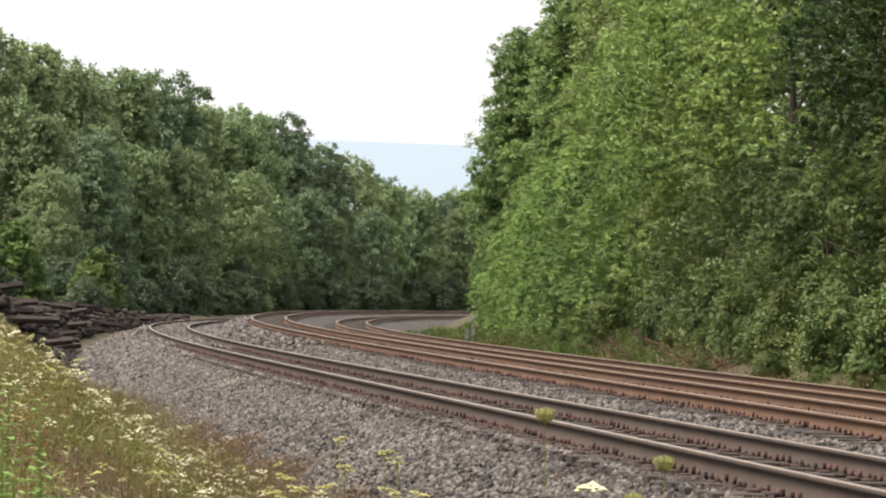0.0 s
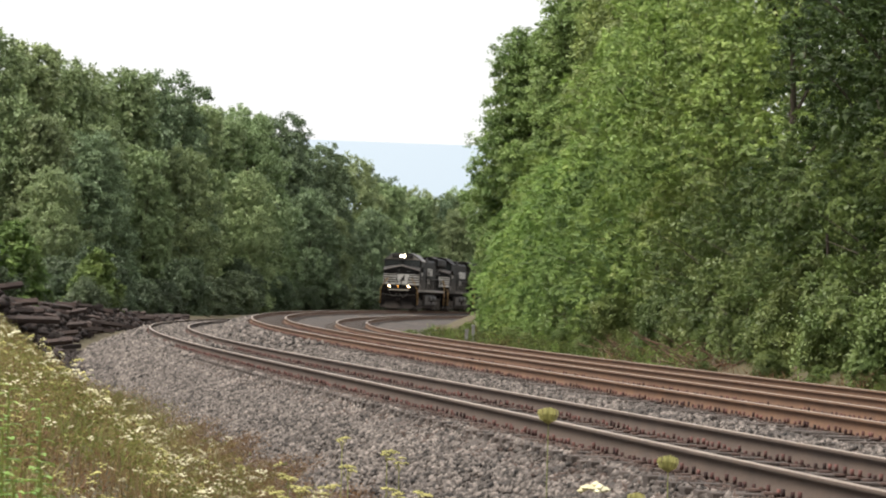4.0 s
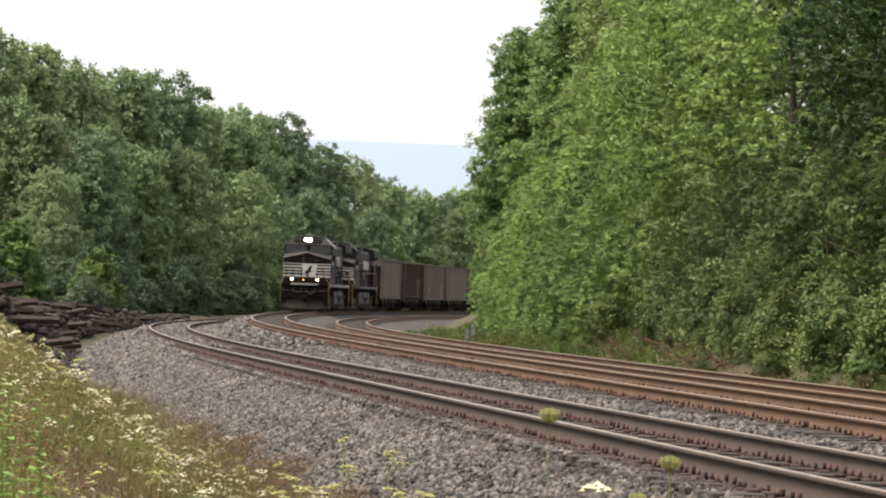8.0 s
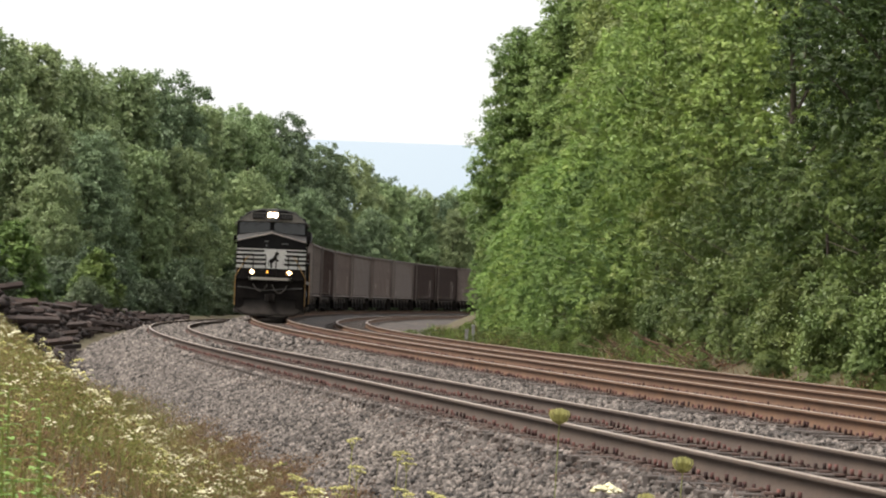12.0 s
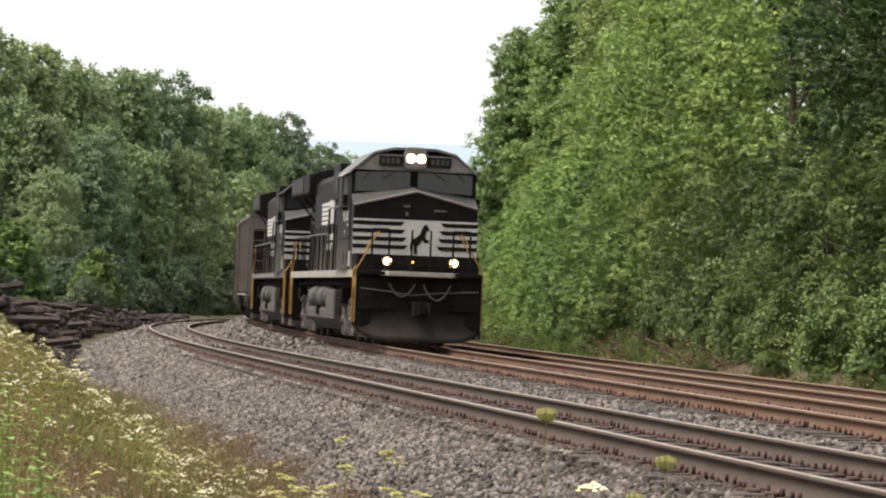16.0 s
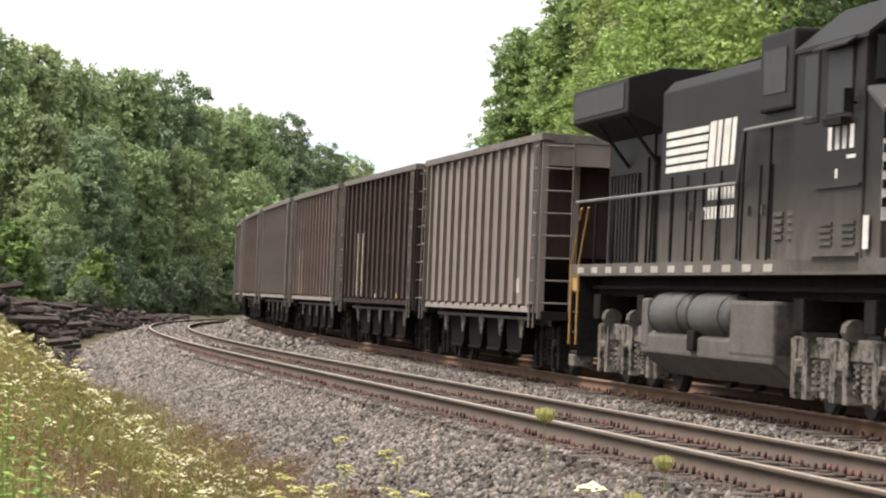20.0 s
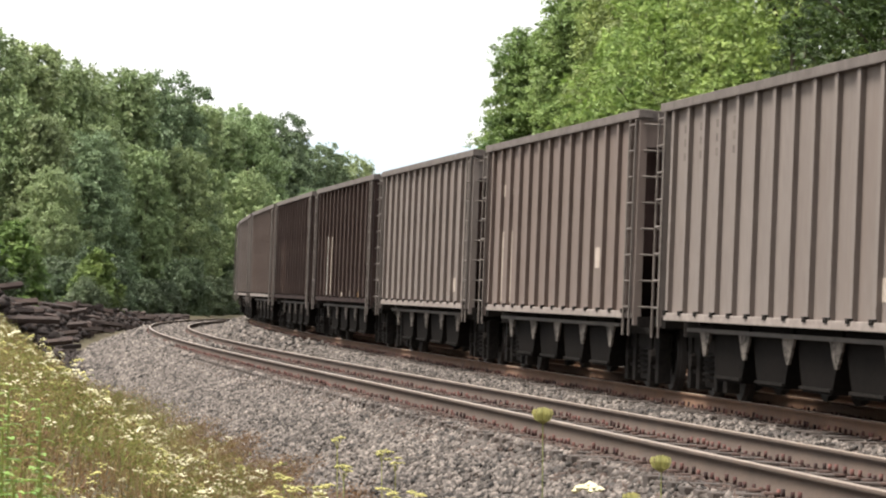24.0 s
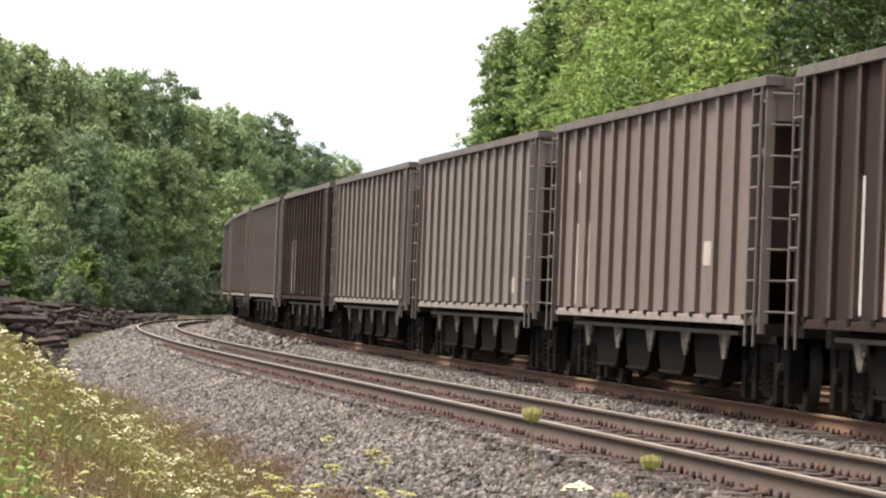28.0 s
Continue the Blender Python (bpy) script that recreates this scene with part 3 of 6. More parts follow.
def spray_leaves(rs, tufts, dirs, sizes, per, size, frond):
    """Leaves of a crown, each two triangles folded on the midrib. frond: leaflets in pairs along arching stalks, else rosettes at twig ends."""
    count = len(tufts) * per
    c, d, k = np.repeat(tufts, per, 0), np.repeat(dirs, per, 0), np.repeat(sizes, per)[:, None]
    up = np.array([0, 0, 1.0])

    def unit(a):
        return a / (np.linalg.norm(a, axis=1)[:, None] + 1e-9)

    if frond:
        stalks = 4
        leaflets = per // stalks
        own = len(tufts) * stalks
        a = unit(np.repeat(dirs, stalks, 0) * 0.8 + rs.normal(size=(own, 3)) * 0.55 + up * 0.12)
        reach = np.repeat(sizes, stalks)[:, None] * rs.uniform(0.8, 1.5, (own, 1))
        a, reach = np.repeat(a, leaflets, 0), np.repeat(reach, leaflets, 0)
        c, d = np.repeat(np.repeat(tufts, stalks, 0), leaflets, 0), np.repeat(np.repeat(dirs, stalks, 0), leaflets, 0)
        count = len(c)
        q = np.tile((np.arange(leaflets) + 0.6) / leaflets, own)[:, None]
        p = c + a * reach * (q - 0.35) - up * 0.42 * reach * q * q
        side = unit(np.cross(a, up) + 1e-6) * np.tile(np.where(np.arange(leaflets) % 2, 1.0, -1.0), own)[:, None]
        ax = unit(side * 0.85 + a * 0.45 - up * 0.12 + rs.normal(size=(count, 3)) * 0.16)
        nrm = up * 0.5 + d * 0.8 + rs.normal(size=(count, 3)) * 0.24
        L = size * rs.uniform(0.75, 1.2, (count, 1)) * (1.1 - 0.45 * q)
        W = L * rs.uniform(0.36, 0.5, (count, 1))
    else:
        p = c + rs.normal(size=(count, 3)) * np.array([0.42, 0.42, 0.34]) * k
        nrm = d * 0.95 + up * 0.35 + rs.normal(size=(count, 3)) * 0.34
        ax = unit(rs.normal(size=(count, 3)) + d * 0.7 - up * 0.35)
        L = size * rs.uniform(0.65, 1.3, (count, 1))
        W = L * rs.uniform(0.5, 0.75, (count, 1))
    b = unit(np.cross(nrm, ax))
    nrm = np.cross(ax, b)
    fold = nrm * L * 0.12
    v = np.stack([p, p + ax * L * 0.45 + b * W * 0.5 + fold, p + ax * L - fold * 1.2, p + ax * L * 0.45 - b * W * 0.5 + fold], 1).reshape(-1, 3)
    i = 4 * np.arange(count)[:, None]
    f = np.concatenate([i + np.array([0, 1, 2]), i + np.array([0, 2, 3])], 1).reshape(-1, 3)
    return v, f


def crown_tufts(rs, seed, height, spread, low, count, conic):
    """Places and outward ways of tufts. Big boughs bulge all over a lumpy egg; each carries clumps, and each clump tufts on its outer side."""
    boughs = max(6, int(0.95 * (height - low) / spread * 6.3))
    rc0 = 0.10 * spread + 0.2 * min(1.0, spread / 3)
    found, inner = [], []
    for k in range(boughs):
        u = ((k + rs.uniform(0.2, 0.9)) / boughs) ** 0.9
        a = k * 2.399 + rs.uniform(-0.5, 0.5)
        rl = spread * rs.uniform(0.3, 0.56)
        prof = math.sin(math.pi * (0.17 + 0.76 * u)) ** 0.65 * (1 - conic * u)
        d = np.array((math.cos(a), math.sin(a), 0.0))
        r = max(0.0, spread * prof * (1 + 0.45 * noise.noise((d[0] * 1.3, d[1] * 1.3, u * 2.4 + seed * 7.3))) - rl * 0.9)
        tall = rl * rs.uniform(0.7, 1.05)
        c = d * r + np.array((0, 0, max(low + tall * 0.3, low + (height - low) * u - tall * 0.9)))
        core = rs.normal(size=(150, 3))
        core *= (rs.uniform(0, 1, (150, 1)) ** 0.4 * 0.62) / np.linalg.norm(core, axis=1)[:, None]
        inner.append(c + core * np.array((rl, rl, tall)) - np.array((0, 0, 0.12 * tall)))
        for q in range(max(5, int(3.3 * rl * rl / (rc0 * rc0)))):
            w = rs.normal(size=3) * 0.8 + d * (0.6 * (1 - 0.6 * u)) + np.array((0, 0, 0.62))
            w /= np.linalg.norm(w)
            rc = rc0 * rs.uniform(0.6, 1.5)
            found.append((c + w * np.array((rl, rl, tall)) * rs.uniform(0.72, 1.0), w, rc))
    per = count / sum((rc / rc0) ** 2 for _, _, rc in found)
    pts, ways = [], []
    for c, w0, rc in found:
        n = max(2, int(per * (rc / rc0) ** 2 + rs.uniform()))
        w = rs.normal(size=(n, 3)) * 0.62 + w0 * 0.75 + np.array((0, 0, 0.3))
        w /= np.linalg.norm(w, axis=1)[:, None]
        pts.append(c + w * rc * rs.uniform(0.82, 1.05, (n, 1)))
        ways.append(0.6 * w + 0.4 * w0)
    return np.concatenate(pts), np.concatenate(ways), np.concatenate(inner)


def build_tree(name, label, seed, height, spread, low, tufts, per, tuft, size, leaf, conic=0.0, category="tree", group="", limbs=9, frond=False):
    rs = np.random.RandomState(seed)
    thing = empty_thing(name, label, category, group)
    tp, ways, inner = crown_tufts(rs, seed, height, spread, low, tufts, conic)
    bm = nb()
    top = height * 0.9
    r0 = 0.012 * height + 0.04
    pts = [Vector((0.06 * height * noise.noise((k * 0.7, seed * 3.1, 0)) * (k > 0), 0.06 * height * noise.noise((seed * 1.7, k * 0.7, 4)) * (k > 0), -0.6 + (top + 0.6) * k / 6)) for k in range(7)]
    for k in range(6):
        rod(bm, pts[k], pts[k + 1], r0 * (1 - k / 6.6), 8, r0 * (1 - (k + 1) / 6.6))
    part("trunk", bm, M_BARK, thing)
    for c in tp[rs.choice(len(tp), limbs, replace=False)]:
        k = min(5, max(1, int((c[2] * 0.72 + 0.6) / (top + 0.6) * 6)))
        a = pts[k]
        mid = a.lerp(Vector(c), 0.5) + Vector((0, 0, 0.08 * spread))
        bm = nb()
        rod(bm, a, mid, r0 * 0.34, 5, r0 * 0.2)
        rod(bm, mid, a.lerp(Vector(c), 0.92), r0 * 0.2, 5, r0 * 0.07)
        part("limb", bm, M_BARK, thing)
    v, f = spray_leaves(rs, tp, ways, tuft * rs.uniform(0.6, 1.3, len(tp)), per, size, frond)
    v2, f2 = spray_leaves(rs, inner, rs.normal(size=inner.shape), np.full(len(inner), 0.02), 1, size * 1.7, False)
    v, f = np.concatenate([v, v2]), np.concatenate([f, f2 + len(v)])
    sub("crown", mesh_of("crown", v, f, leaf), thing)
    return thing


def put(proto, places, tall=1.0):
    """Copies of a tree; places: s, n, scale, squeeze in height."""
    rs = np.random.RandomState(len(places) + len(proto.name))
    done = False
    for s, n, k, hz in places:
        x, y, _ = line(s, n)
        x, y = float(x), float(y)
        z = float(ground_z(np.array([x]), np.array([y]))[0]) - 0.1
        m = Matrix.LocRotScale((x, y, z), Euler((rs.uniform(-0.05, 0.05), rs.uniform(-0.05, 0.05), rs.uniform(0, 6.28))), None)
        ob = copy_thing(proto, m) if done else proto
        done = True
        ob.matrix_basis = m
        ob.scale = (k, k, k * hz * (tall if s < 45 else 1.0))


def build_woods():
    # inner bank: crowns that come down to the ground
    g1, g2 = "trees on the bank", "trees beyond the curve"
    a = build_tree("locust_tree", "tall light green leafy tree on the bank", 1, 13.0, 3.6, 0.3, 1700, 32, 0.28, 0.15, M_LEAF_A, group=g1, frond=True)
    b = build_tree("oak_tree", "dull grey-green broadleaf tree on the bank", 2, 14.0, 3.6, 0.4, 1800, 28, 0.24, 0.13, M_LEAF_B, group=g1)
    c = build_tree("locust_tree", "broad bushy yellow-green tree on the bank", 3, 8.5, 3.4, 0.2, 1300, 32, 0.26, 0.15, M_LEAF_A, group=g1, frond=True)
    d = build_tree("poplar_tree", "slender grey-green tree at the end of the bank", 4, 14.0, 2.15, 0.4, 1700, 28, 0.22, 0.13, M_LEAF_B, 0.10, group=g1)
    # right-end trees carry the hollows' shade in their leaf colour
    e = build_tree("hickory_tree", "tall tree on the bank, leaf colour darkened for its shade", 12, 14.0, 3.9, 0.4, 1700, 32, 0.28, 0.15, M_LEAF_E, group=g1, frond=True)
    f = build_tree("sumac_tree", "bushy mid-green tree leaning over the bank", 13, 7.0, 3.2, 0.2, 1200, 32, 0.26, 0.14, M_LEAF_S, group=g1, frond=True)
    put(a, [(190, -14.2, 1.0, 1.02), (166, -13.4, 0.92, 1.05), (178, -16.5, 1.05, 1.1), (156, -13.0, 0.8, 0.95)])
    put(b, [(154, -14.6, 0.98, 1.05), (172, -18.5, 1.1, 1.1), (140, -16.5, 1.05, 1.05), (146, -12.6, 0.85, 0.98), (143, -13.6, 0.9, 1.08), (160, -16.0, 1.05, 1.1)])
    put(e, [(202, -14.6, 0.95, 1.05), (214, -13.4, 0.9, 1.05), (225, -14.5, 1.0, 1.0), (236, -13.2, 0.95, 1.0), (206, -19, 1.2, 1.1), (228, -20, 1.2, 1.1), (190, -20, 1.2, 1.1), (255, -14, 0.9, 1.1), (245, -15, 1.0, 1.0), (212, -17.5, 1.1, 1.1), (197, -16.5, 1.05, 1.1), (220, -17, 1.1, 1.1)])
    put(c, [(182, -11.2, 0.78, 1.0), (172, -10.9, 0.66, 1.15), (162, -11.4, 0.75, 1.05), (152, -11.2, 0.7, 1.1), (176, -12.8, 0.95, 1.15), (186, -13.0, 0.9, 1.25), (147, -10.4, 0.52, 1.0), (156, -9.8, 0.45, 0.9), (138, -11.2, 0.6, 1.1), (168, -9.9, 0.45, 1.0), (143, -10.6, 0.55, 1.2), (136, -11.0, 0.55, 1.2), (150, -10.5, 0.6, 1.1), (160, -10.4, 0.66, 1.15), (166, -10.6, 0.7, 1.0), (178, -10.9, 0.62, 0.9)])
    put(f, [(196, -10.9, 0.55, 1.1), (203, -11.2, 0.72, 1.05), (211, -11.0, 0.7, 1.15), (219, -11.0, 0.7, 1.2), (230, -10.8, 0.7, 1.0), (244, -11.4, 0.8, 1.1), (207, -9.7, 0.4, 1.1), (191, -11.8, 0.7, 1.1)])
    put(d, [(144, -10.8, 1.04, 0.84), (136, -11.1, 1.02, 0.80), (128, -12.2, 0.8, 0.82), (150, -13.4, 1.0, 1.0), (121, -13.6, 0.9, 0.8), (140, -11.2, 0.9, 0.72), (132, -11.4, 0.85, 0.75), (147, -12.6, 1.0, 0.95)])
    sh = build_tree("shrub", "leafy green shrub at the foot of the bank", 5, 2.0, 1.15, 0.05, 150, 40, 0.26, 0.10, M_LEAF_S, category="shrub", group="shrubs along the bank", limbs=4)
    rs = np.random.RandomState(8)
    put(sh, [(q + rs.uniform(-1.5, 1.5), -9.7 - rs.uniform(0, 1.6), rs.uniform(0.5, 1.2), rs.uniform(0.8, 1.3)) for q in np.arange(140, 262, 3.4)] + [(q + rs.uniform(-1.5, 1.5), -7.9 - rs.uniform(0, 1.2), rs.uniform(0.2, 0.4), rs.uniform(0.7, 1.3)) for q in np.arange(136, 258, 4.6)] + [(212, -9.9, 0.9, 1.0), (218, -9.8, 0.9, 1.1), (224, -9.8, 1.0, 1.0), (199, -9.8, 0.9, 1.0)])
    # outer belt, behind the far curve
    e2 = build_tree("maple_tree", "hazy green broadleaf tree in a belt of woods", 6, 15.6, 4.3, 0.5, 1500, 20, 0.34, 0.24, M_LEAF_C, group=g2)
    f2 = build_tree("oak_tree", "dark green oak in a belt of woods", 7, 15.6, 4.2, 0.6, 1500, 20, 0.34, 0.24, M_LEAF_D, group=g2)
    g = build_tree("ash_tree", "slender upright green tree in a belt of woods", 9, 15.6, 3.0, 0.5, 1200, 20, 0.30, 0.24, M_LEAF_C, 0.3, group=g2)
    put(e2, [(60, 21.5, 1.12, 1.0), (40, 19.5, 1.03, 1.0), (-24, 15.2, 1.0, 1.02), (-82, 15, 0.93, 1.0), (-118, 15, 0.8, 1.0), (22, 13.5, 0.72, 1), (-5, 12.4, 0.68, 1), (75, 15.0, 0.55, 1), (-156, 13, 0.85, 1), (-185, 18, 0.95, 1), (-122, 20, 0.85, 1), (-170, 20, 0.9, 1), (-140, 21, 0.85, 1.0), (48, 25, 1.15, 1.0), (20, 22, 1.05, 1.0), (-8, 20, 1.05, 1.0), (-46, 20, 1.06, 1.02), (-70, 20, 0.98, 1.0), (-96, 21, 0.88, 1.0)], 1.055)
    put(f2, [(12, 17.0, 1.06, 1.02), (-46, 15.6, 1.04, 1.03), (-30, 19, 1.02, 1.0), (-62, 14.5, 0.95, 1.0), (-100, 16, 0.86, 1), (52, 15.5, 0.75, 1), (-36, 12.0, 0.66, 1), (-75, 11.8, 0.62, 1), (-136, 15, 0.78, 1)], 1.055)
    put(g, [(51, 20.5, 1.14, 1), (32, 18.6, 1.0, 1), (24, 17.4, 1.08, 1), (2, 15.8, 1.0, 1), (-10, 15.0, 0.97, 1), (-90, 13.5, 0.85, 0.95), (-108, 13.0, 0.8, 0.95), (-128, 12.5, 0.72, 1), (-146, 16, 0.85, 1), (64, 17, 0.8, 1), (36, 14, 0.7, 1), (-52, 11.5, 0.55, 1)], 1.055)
    sap = build_tree("sapling", "bright yellow-green sapling beside the heap of ties", 14, 3.9, 1.3, 0.1, 240, 30, 0.26, 0.15, M_LEAF_A, category="tree", group="saplings", limbs=4, frond=True)
    put(sap, [(103, 9.7, 1.0, 1.0), (97, 10.4, 0.8, 1.0), (120, 12.6, 1.25, 1.0), (124, 13.4, 1.0, 1.0)])
    sh2 = build_tree("shrub", "dull green thicket shrub beyond the tracks", 10, 3.4, 1.9, 0.05, 340, 22, 0.28, 0.16, M_LEAF_F, category="shrub", group="shrubs beyond the curve", limbs=4)
    put(sh2, [(q + rs.uniform(-3, 3), 10.0 + rs.uniform(0, 2.0) + max(0, q - 60) * 0.05, rs.uniform(0.6, 1.25), rs.uniform(0.7, 1.3)) for q in np.arange(-190, 130, 7.0)] + [(q + rs.uniform(-2, 2), 9.6 + rs.uniform(0, 1.5), rs.uniform(0.3, 0.6), rs.uniform(0.7, 1.2)) for q in np.arange(20, 118, 5.0)])


def blades(rs, x, y, z, height, width, lean=0.35):
    """Thin upright leaves as tapered two-piece strips."""
    n = len(x)
    a = rs.uniform(0, 6.283, n)
    h = height * rs.uniform(0.5, 1.15, n)
    w = width * rs.uniform(0.6, 1.3, n) / 2
    dx, dy = np.cos(a), np.sin(a)
    la = rs.uniform(0, 6.283, n)
    lx, ly = np.cos(la) * lean * h * rs.uniform(0, 1, n), np.sin(la) * lean * h * rs.uniform(0, 1, n)
    v = np.stack([np.stack([x - dx * w, y - dy * w, z], -1), np.stack([x + dx * w, y + dy * w, z], -1),
                  np.stack([x + dx * w * 0.8 + lx * 0.4, y + dy * w * 0.8 + ly * 0.4, z + h * 0.6], -1), np.stack([x - dx * w * 0.8 + lx * 0.4, y - dy * w * 0.8 + ly * 0.4, z + h * 0.6], -1),
                  np.stack([x + lx, y + ly, z + h], -1)], 1).reshape(-1, 3)
    i = 5 * np.arange(n)[:, None]
    f = np.concatenate([i + np.array([0, 1, 2]), i + np.array([0, 2, 3]), i + np.array([3, 2, 4])], 1).reshape(-1, 3)
    return v, f


def umbel(bm, centre, r, rs, dots=16, tilt=0.0):
    """A domed flower head of small florets, tilted by chance."""
    c = Vector(centre)
    turn = Euler((rs.uniform(-tilt, tilt), rs.uniform(-tilt, tilt), 0)).to_matrix()
    for i in range(dots):
        q = math.sqrt((i + 0.5) / dots) * r
        a = i * 2.399
        p = c + turn @ Vector((q * math.cos(a), q * math.sin(a), 0.35 * r * (1 - (q / r) ** 2) + rs.uniform(-0.12, 0.12) * r))
        k = r * rs.uniform(0.24, 0.4)
        top = bm.verts.new(p + Vector((0, 0, k * 0.7)))
        low = bm.verts.new(p - Vector((0, 0, k * 0.6)))
        ring = [bm.verts.new(p + Vector((k * math.cos(t), k * math.sin(t), 0))) for t in (0, 1.257, 2.513, 3.77, 5.027)]
        for j in range(5):
            bm.faces.new((ring[j], ring[(j + 1) % 5], top))
            bm.faces.new((ring[(j + 1) % 5], ring[j], low))


def scatter(rs, count, s0, s1, n0, n1):
    s, n = rs.uniform(s0, s1, count), rs.uniform(n0, n1, count)
    x, y, _ = line(s, n)
    return x, y, ground_z(x, y), s, n


def weed_ground(x, y, s, n):
    return np.maximum(ground_z(x, y), bed_z(s, n))


def weed_edge(s):
    """How far down the ballast slope the weeds reach."""
    return np.interp(s, [188, 215, 232, 250, 262, 275, 300], [8.0, 7.5, 7.0, 7.05, 7.05, 7.2, 7.2]) + 0.16 * np.sin(s * 0.9) + 0.1 * np.sin(s * 2.3 + 1)


def bank_spots(rs, count, s0, s1, past=0.0, fade=0.5, hi=13.0):
    """Places in the weeds, thinning out towards their lower edge."""
    s = s0 + (s1 - s0) * rs.uniform(0, 1, count) ** 0.62
    n = weed_edge(s) + past + rs.uniform(0, 1, count) ** 1.25 * (hi - 7.0 - past)
    x, y, _ = line(s, n)
    keep = ((y > 21) | (n > 9.9)) & (y > 15) & (n - weed_edge(s) - past > fade * rs.uniform(0, 1, count) ** 2)
    x, y, s, n = x[keep], y[keep], s[keep], n[keep]
    return x, y, weed_ground(x, y, s, n), s, n


def patchy(rs, x, y, size, seed, cut):
    """True in patches of about that size."""
    q = np.array([noise.noise((a / size, b / size / 2.2, seed)) for a, b in zip(x, y)])
    return q + rs.uniform(-0.18, 0.18, len(q)) > cut


def build_weeds():
    rs = np.random.RandomState(21)
    for name, mat, count, past, h, w, cut, label in (
            ("dry_weeds", M_WEED, 90000, -0.1, 0.24, 0.008, -0.3, "dry golden-brown weeds and grass on the trackside bank"),
            ("green_weeds", M_WEED_G, 80000, 0.3, 0.22, 0.009, -0.2, "green grass and weeds on the trackside bank"),
            ("dead_weeds", M_WEED_R, 40000, -0.2, 0.22, 0.008, -0.05, "reddish-brown dead weed stalks on the trackside bank")):
        x, y, z, s, n = bank_spots(rs, count, 188, 300, past)
        keep = patchy(rs, x, y, 0.9, past * 9 + 4, cut)
        x, y, z, s, n = x[keep], y[keep], z[keep], s[keep], n[keep]
        v, f = blades(rs, x, y, z - 0.03, h * np.clip((n - weed_edge(s) + 0.35) / 0.8, 0.3, 1.0), w, 0.7)
        tagged(new(name, mesh_of(name, v, f, mat)), label, "weeds", kind="stuff")
    # leafy low growth between the stalks
    for name, mat, count, past, size, tall, cut, label in (
            ("leafy_weeds", M_WEED_G, 22000, 0.25, 0.030, 0.26, -0.15, "low leafy olive-green weeds on the trackside bank"),
            ("dry_seed_heads", M_WEED, 14000, 0.0, 0.024, 0.34, -0.2, "dry brown seed heads and dead leaves among the weeds"),
            ("red_seed_heads", M_WEED_R, 9000, -0.15, 0.024, 0.30, 0.05, "rust-brown seed heads among the weeds")):
        x, y, z, s, n = bank_spots(rs, count, 188, 300, past)
        keep = patchy(rs, x, y, 0.8, past * 7 + 1, cut)
        x, y, z, s, n = x[keep], y[keep], z[keep], s[keep], n[keep]
        z = z + rs.uniform(0.0, tall, len(x)) * np.clip((n - weed_edge(s) + 0.3) / 0.8, 0.25, 1)
        v, f = tuft_leaves(rs, np.column_stack([x, y, z]), rs.uniform(0.10, 0.24, len(x)), 12, size)
        tagged(new(name, mesh_of(name, v, f, mat)), label, "weeds", kind="stuff")
    # a reddish fringe where the slope meets the weeds
    x, y, z, s, n = bank_spots(rs, 6000, 244, 277, -0.15, 0.4, 8.1)
    v, f = tuft_leaves(rs, np.column_stack([x, y, z + rs.uniform(0.0, 0.16, len(x))]), rs.uniform(0.06, 0.14, len(x)), 10, 0.022)
    tagged(new("dead_weeds", mesh_of("dead_weeds", v, f, M_WEED_R)), "reddish-brown dead weeds at the foot of the ballast", "weeds", kind="stuff")
    # rank growth at the foot of the inner bank
    for name, mat, count, size, tall, cut, label in (
            ("bank_weeds", M_LEAF_S, 3400, 0.075, 0.5, -0.1, "rank green weeds along the foot of the bank"),
            ("bank_weeds", M_LEAF_N, 1900, 0.07, 0.5, 0.0, "pale green grass along the foot of the bank"),
            ("bank_weeds", M_WEED_R, 2000, 0.05, 0.45, 0.02, "dead brown weeds along the foot of the bank")):
        x, y, z, s, n = scatter(rs, count, 130, 268, -9.9, -6.0)
        keep = patchy(rs, x, y, 2.6, size * 90, cut) & (-n - 6.0 > 1.0 * rs.uniform(0, 1, count) ** 2)
        x, y, s, n = x[keep], y[keep], s[keep], n[keep]
        z = weed_ground(x, y, s, n) + rs.uniform(0, tall, len(x)) * np.clip((-5.9 - n) / 1.6, 0.2, 1)
        v, f = tuft_leaves(rs, np.column_stack([x, y, z]), rs.uniform(0.12, 0.3, len(x)), 14, size)
        tagged(new(name, mesh_of(name, v, f, mat)), label, "weeds", kind="stuff")
        v, f = blades(rs, x, y, z - 0.2, 0.34, 0.02, 0.9)
        tagged(new("bank_grass", mesh_of("bank_grass", v, f, mat)), label.replace("weeds", "grass blades").replace("grass along", "grass blades along"), "weeds", kind="stuff")
    # cream flower heads among the weeds
    for name, mat, share, low, label in (("wild_carrot_flowers", M_FLOWER, 1.6, 0.018, "cream-white flat flower heads among dry weeds"),
                                         ("seeding_flower_heads", M_FLOWER_Y, 1.1, 0.014, "yellow-green seeding flower heads among dry weeds")):
        bm = nb()
        sets = (bank_spots(rs, int(500 * share), 190, 297, 0.4, 0.8), bank_spots(rs, int(1300 * share), 225, 284, 0.25, 0.5, 9.0), bank_spots(rs, int(560 * share), 262, 299, 2.2, 0.3, 12.0))
        x, y, z, s, n = (np.concatenate(q) for q in zip(*sets))
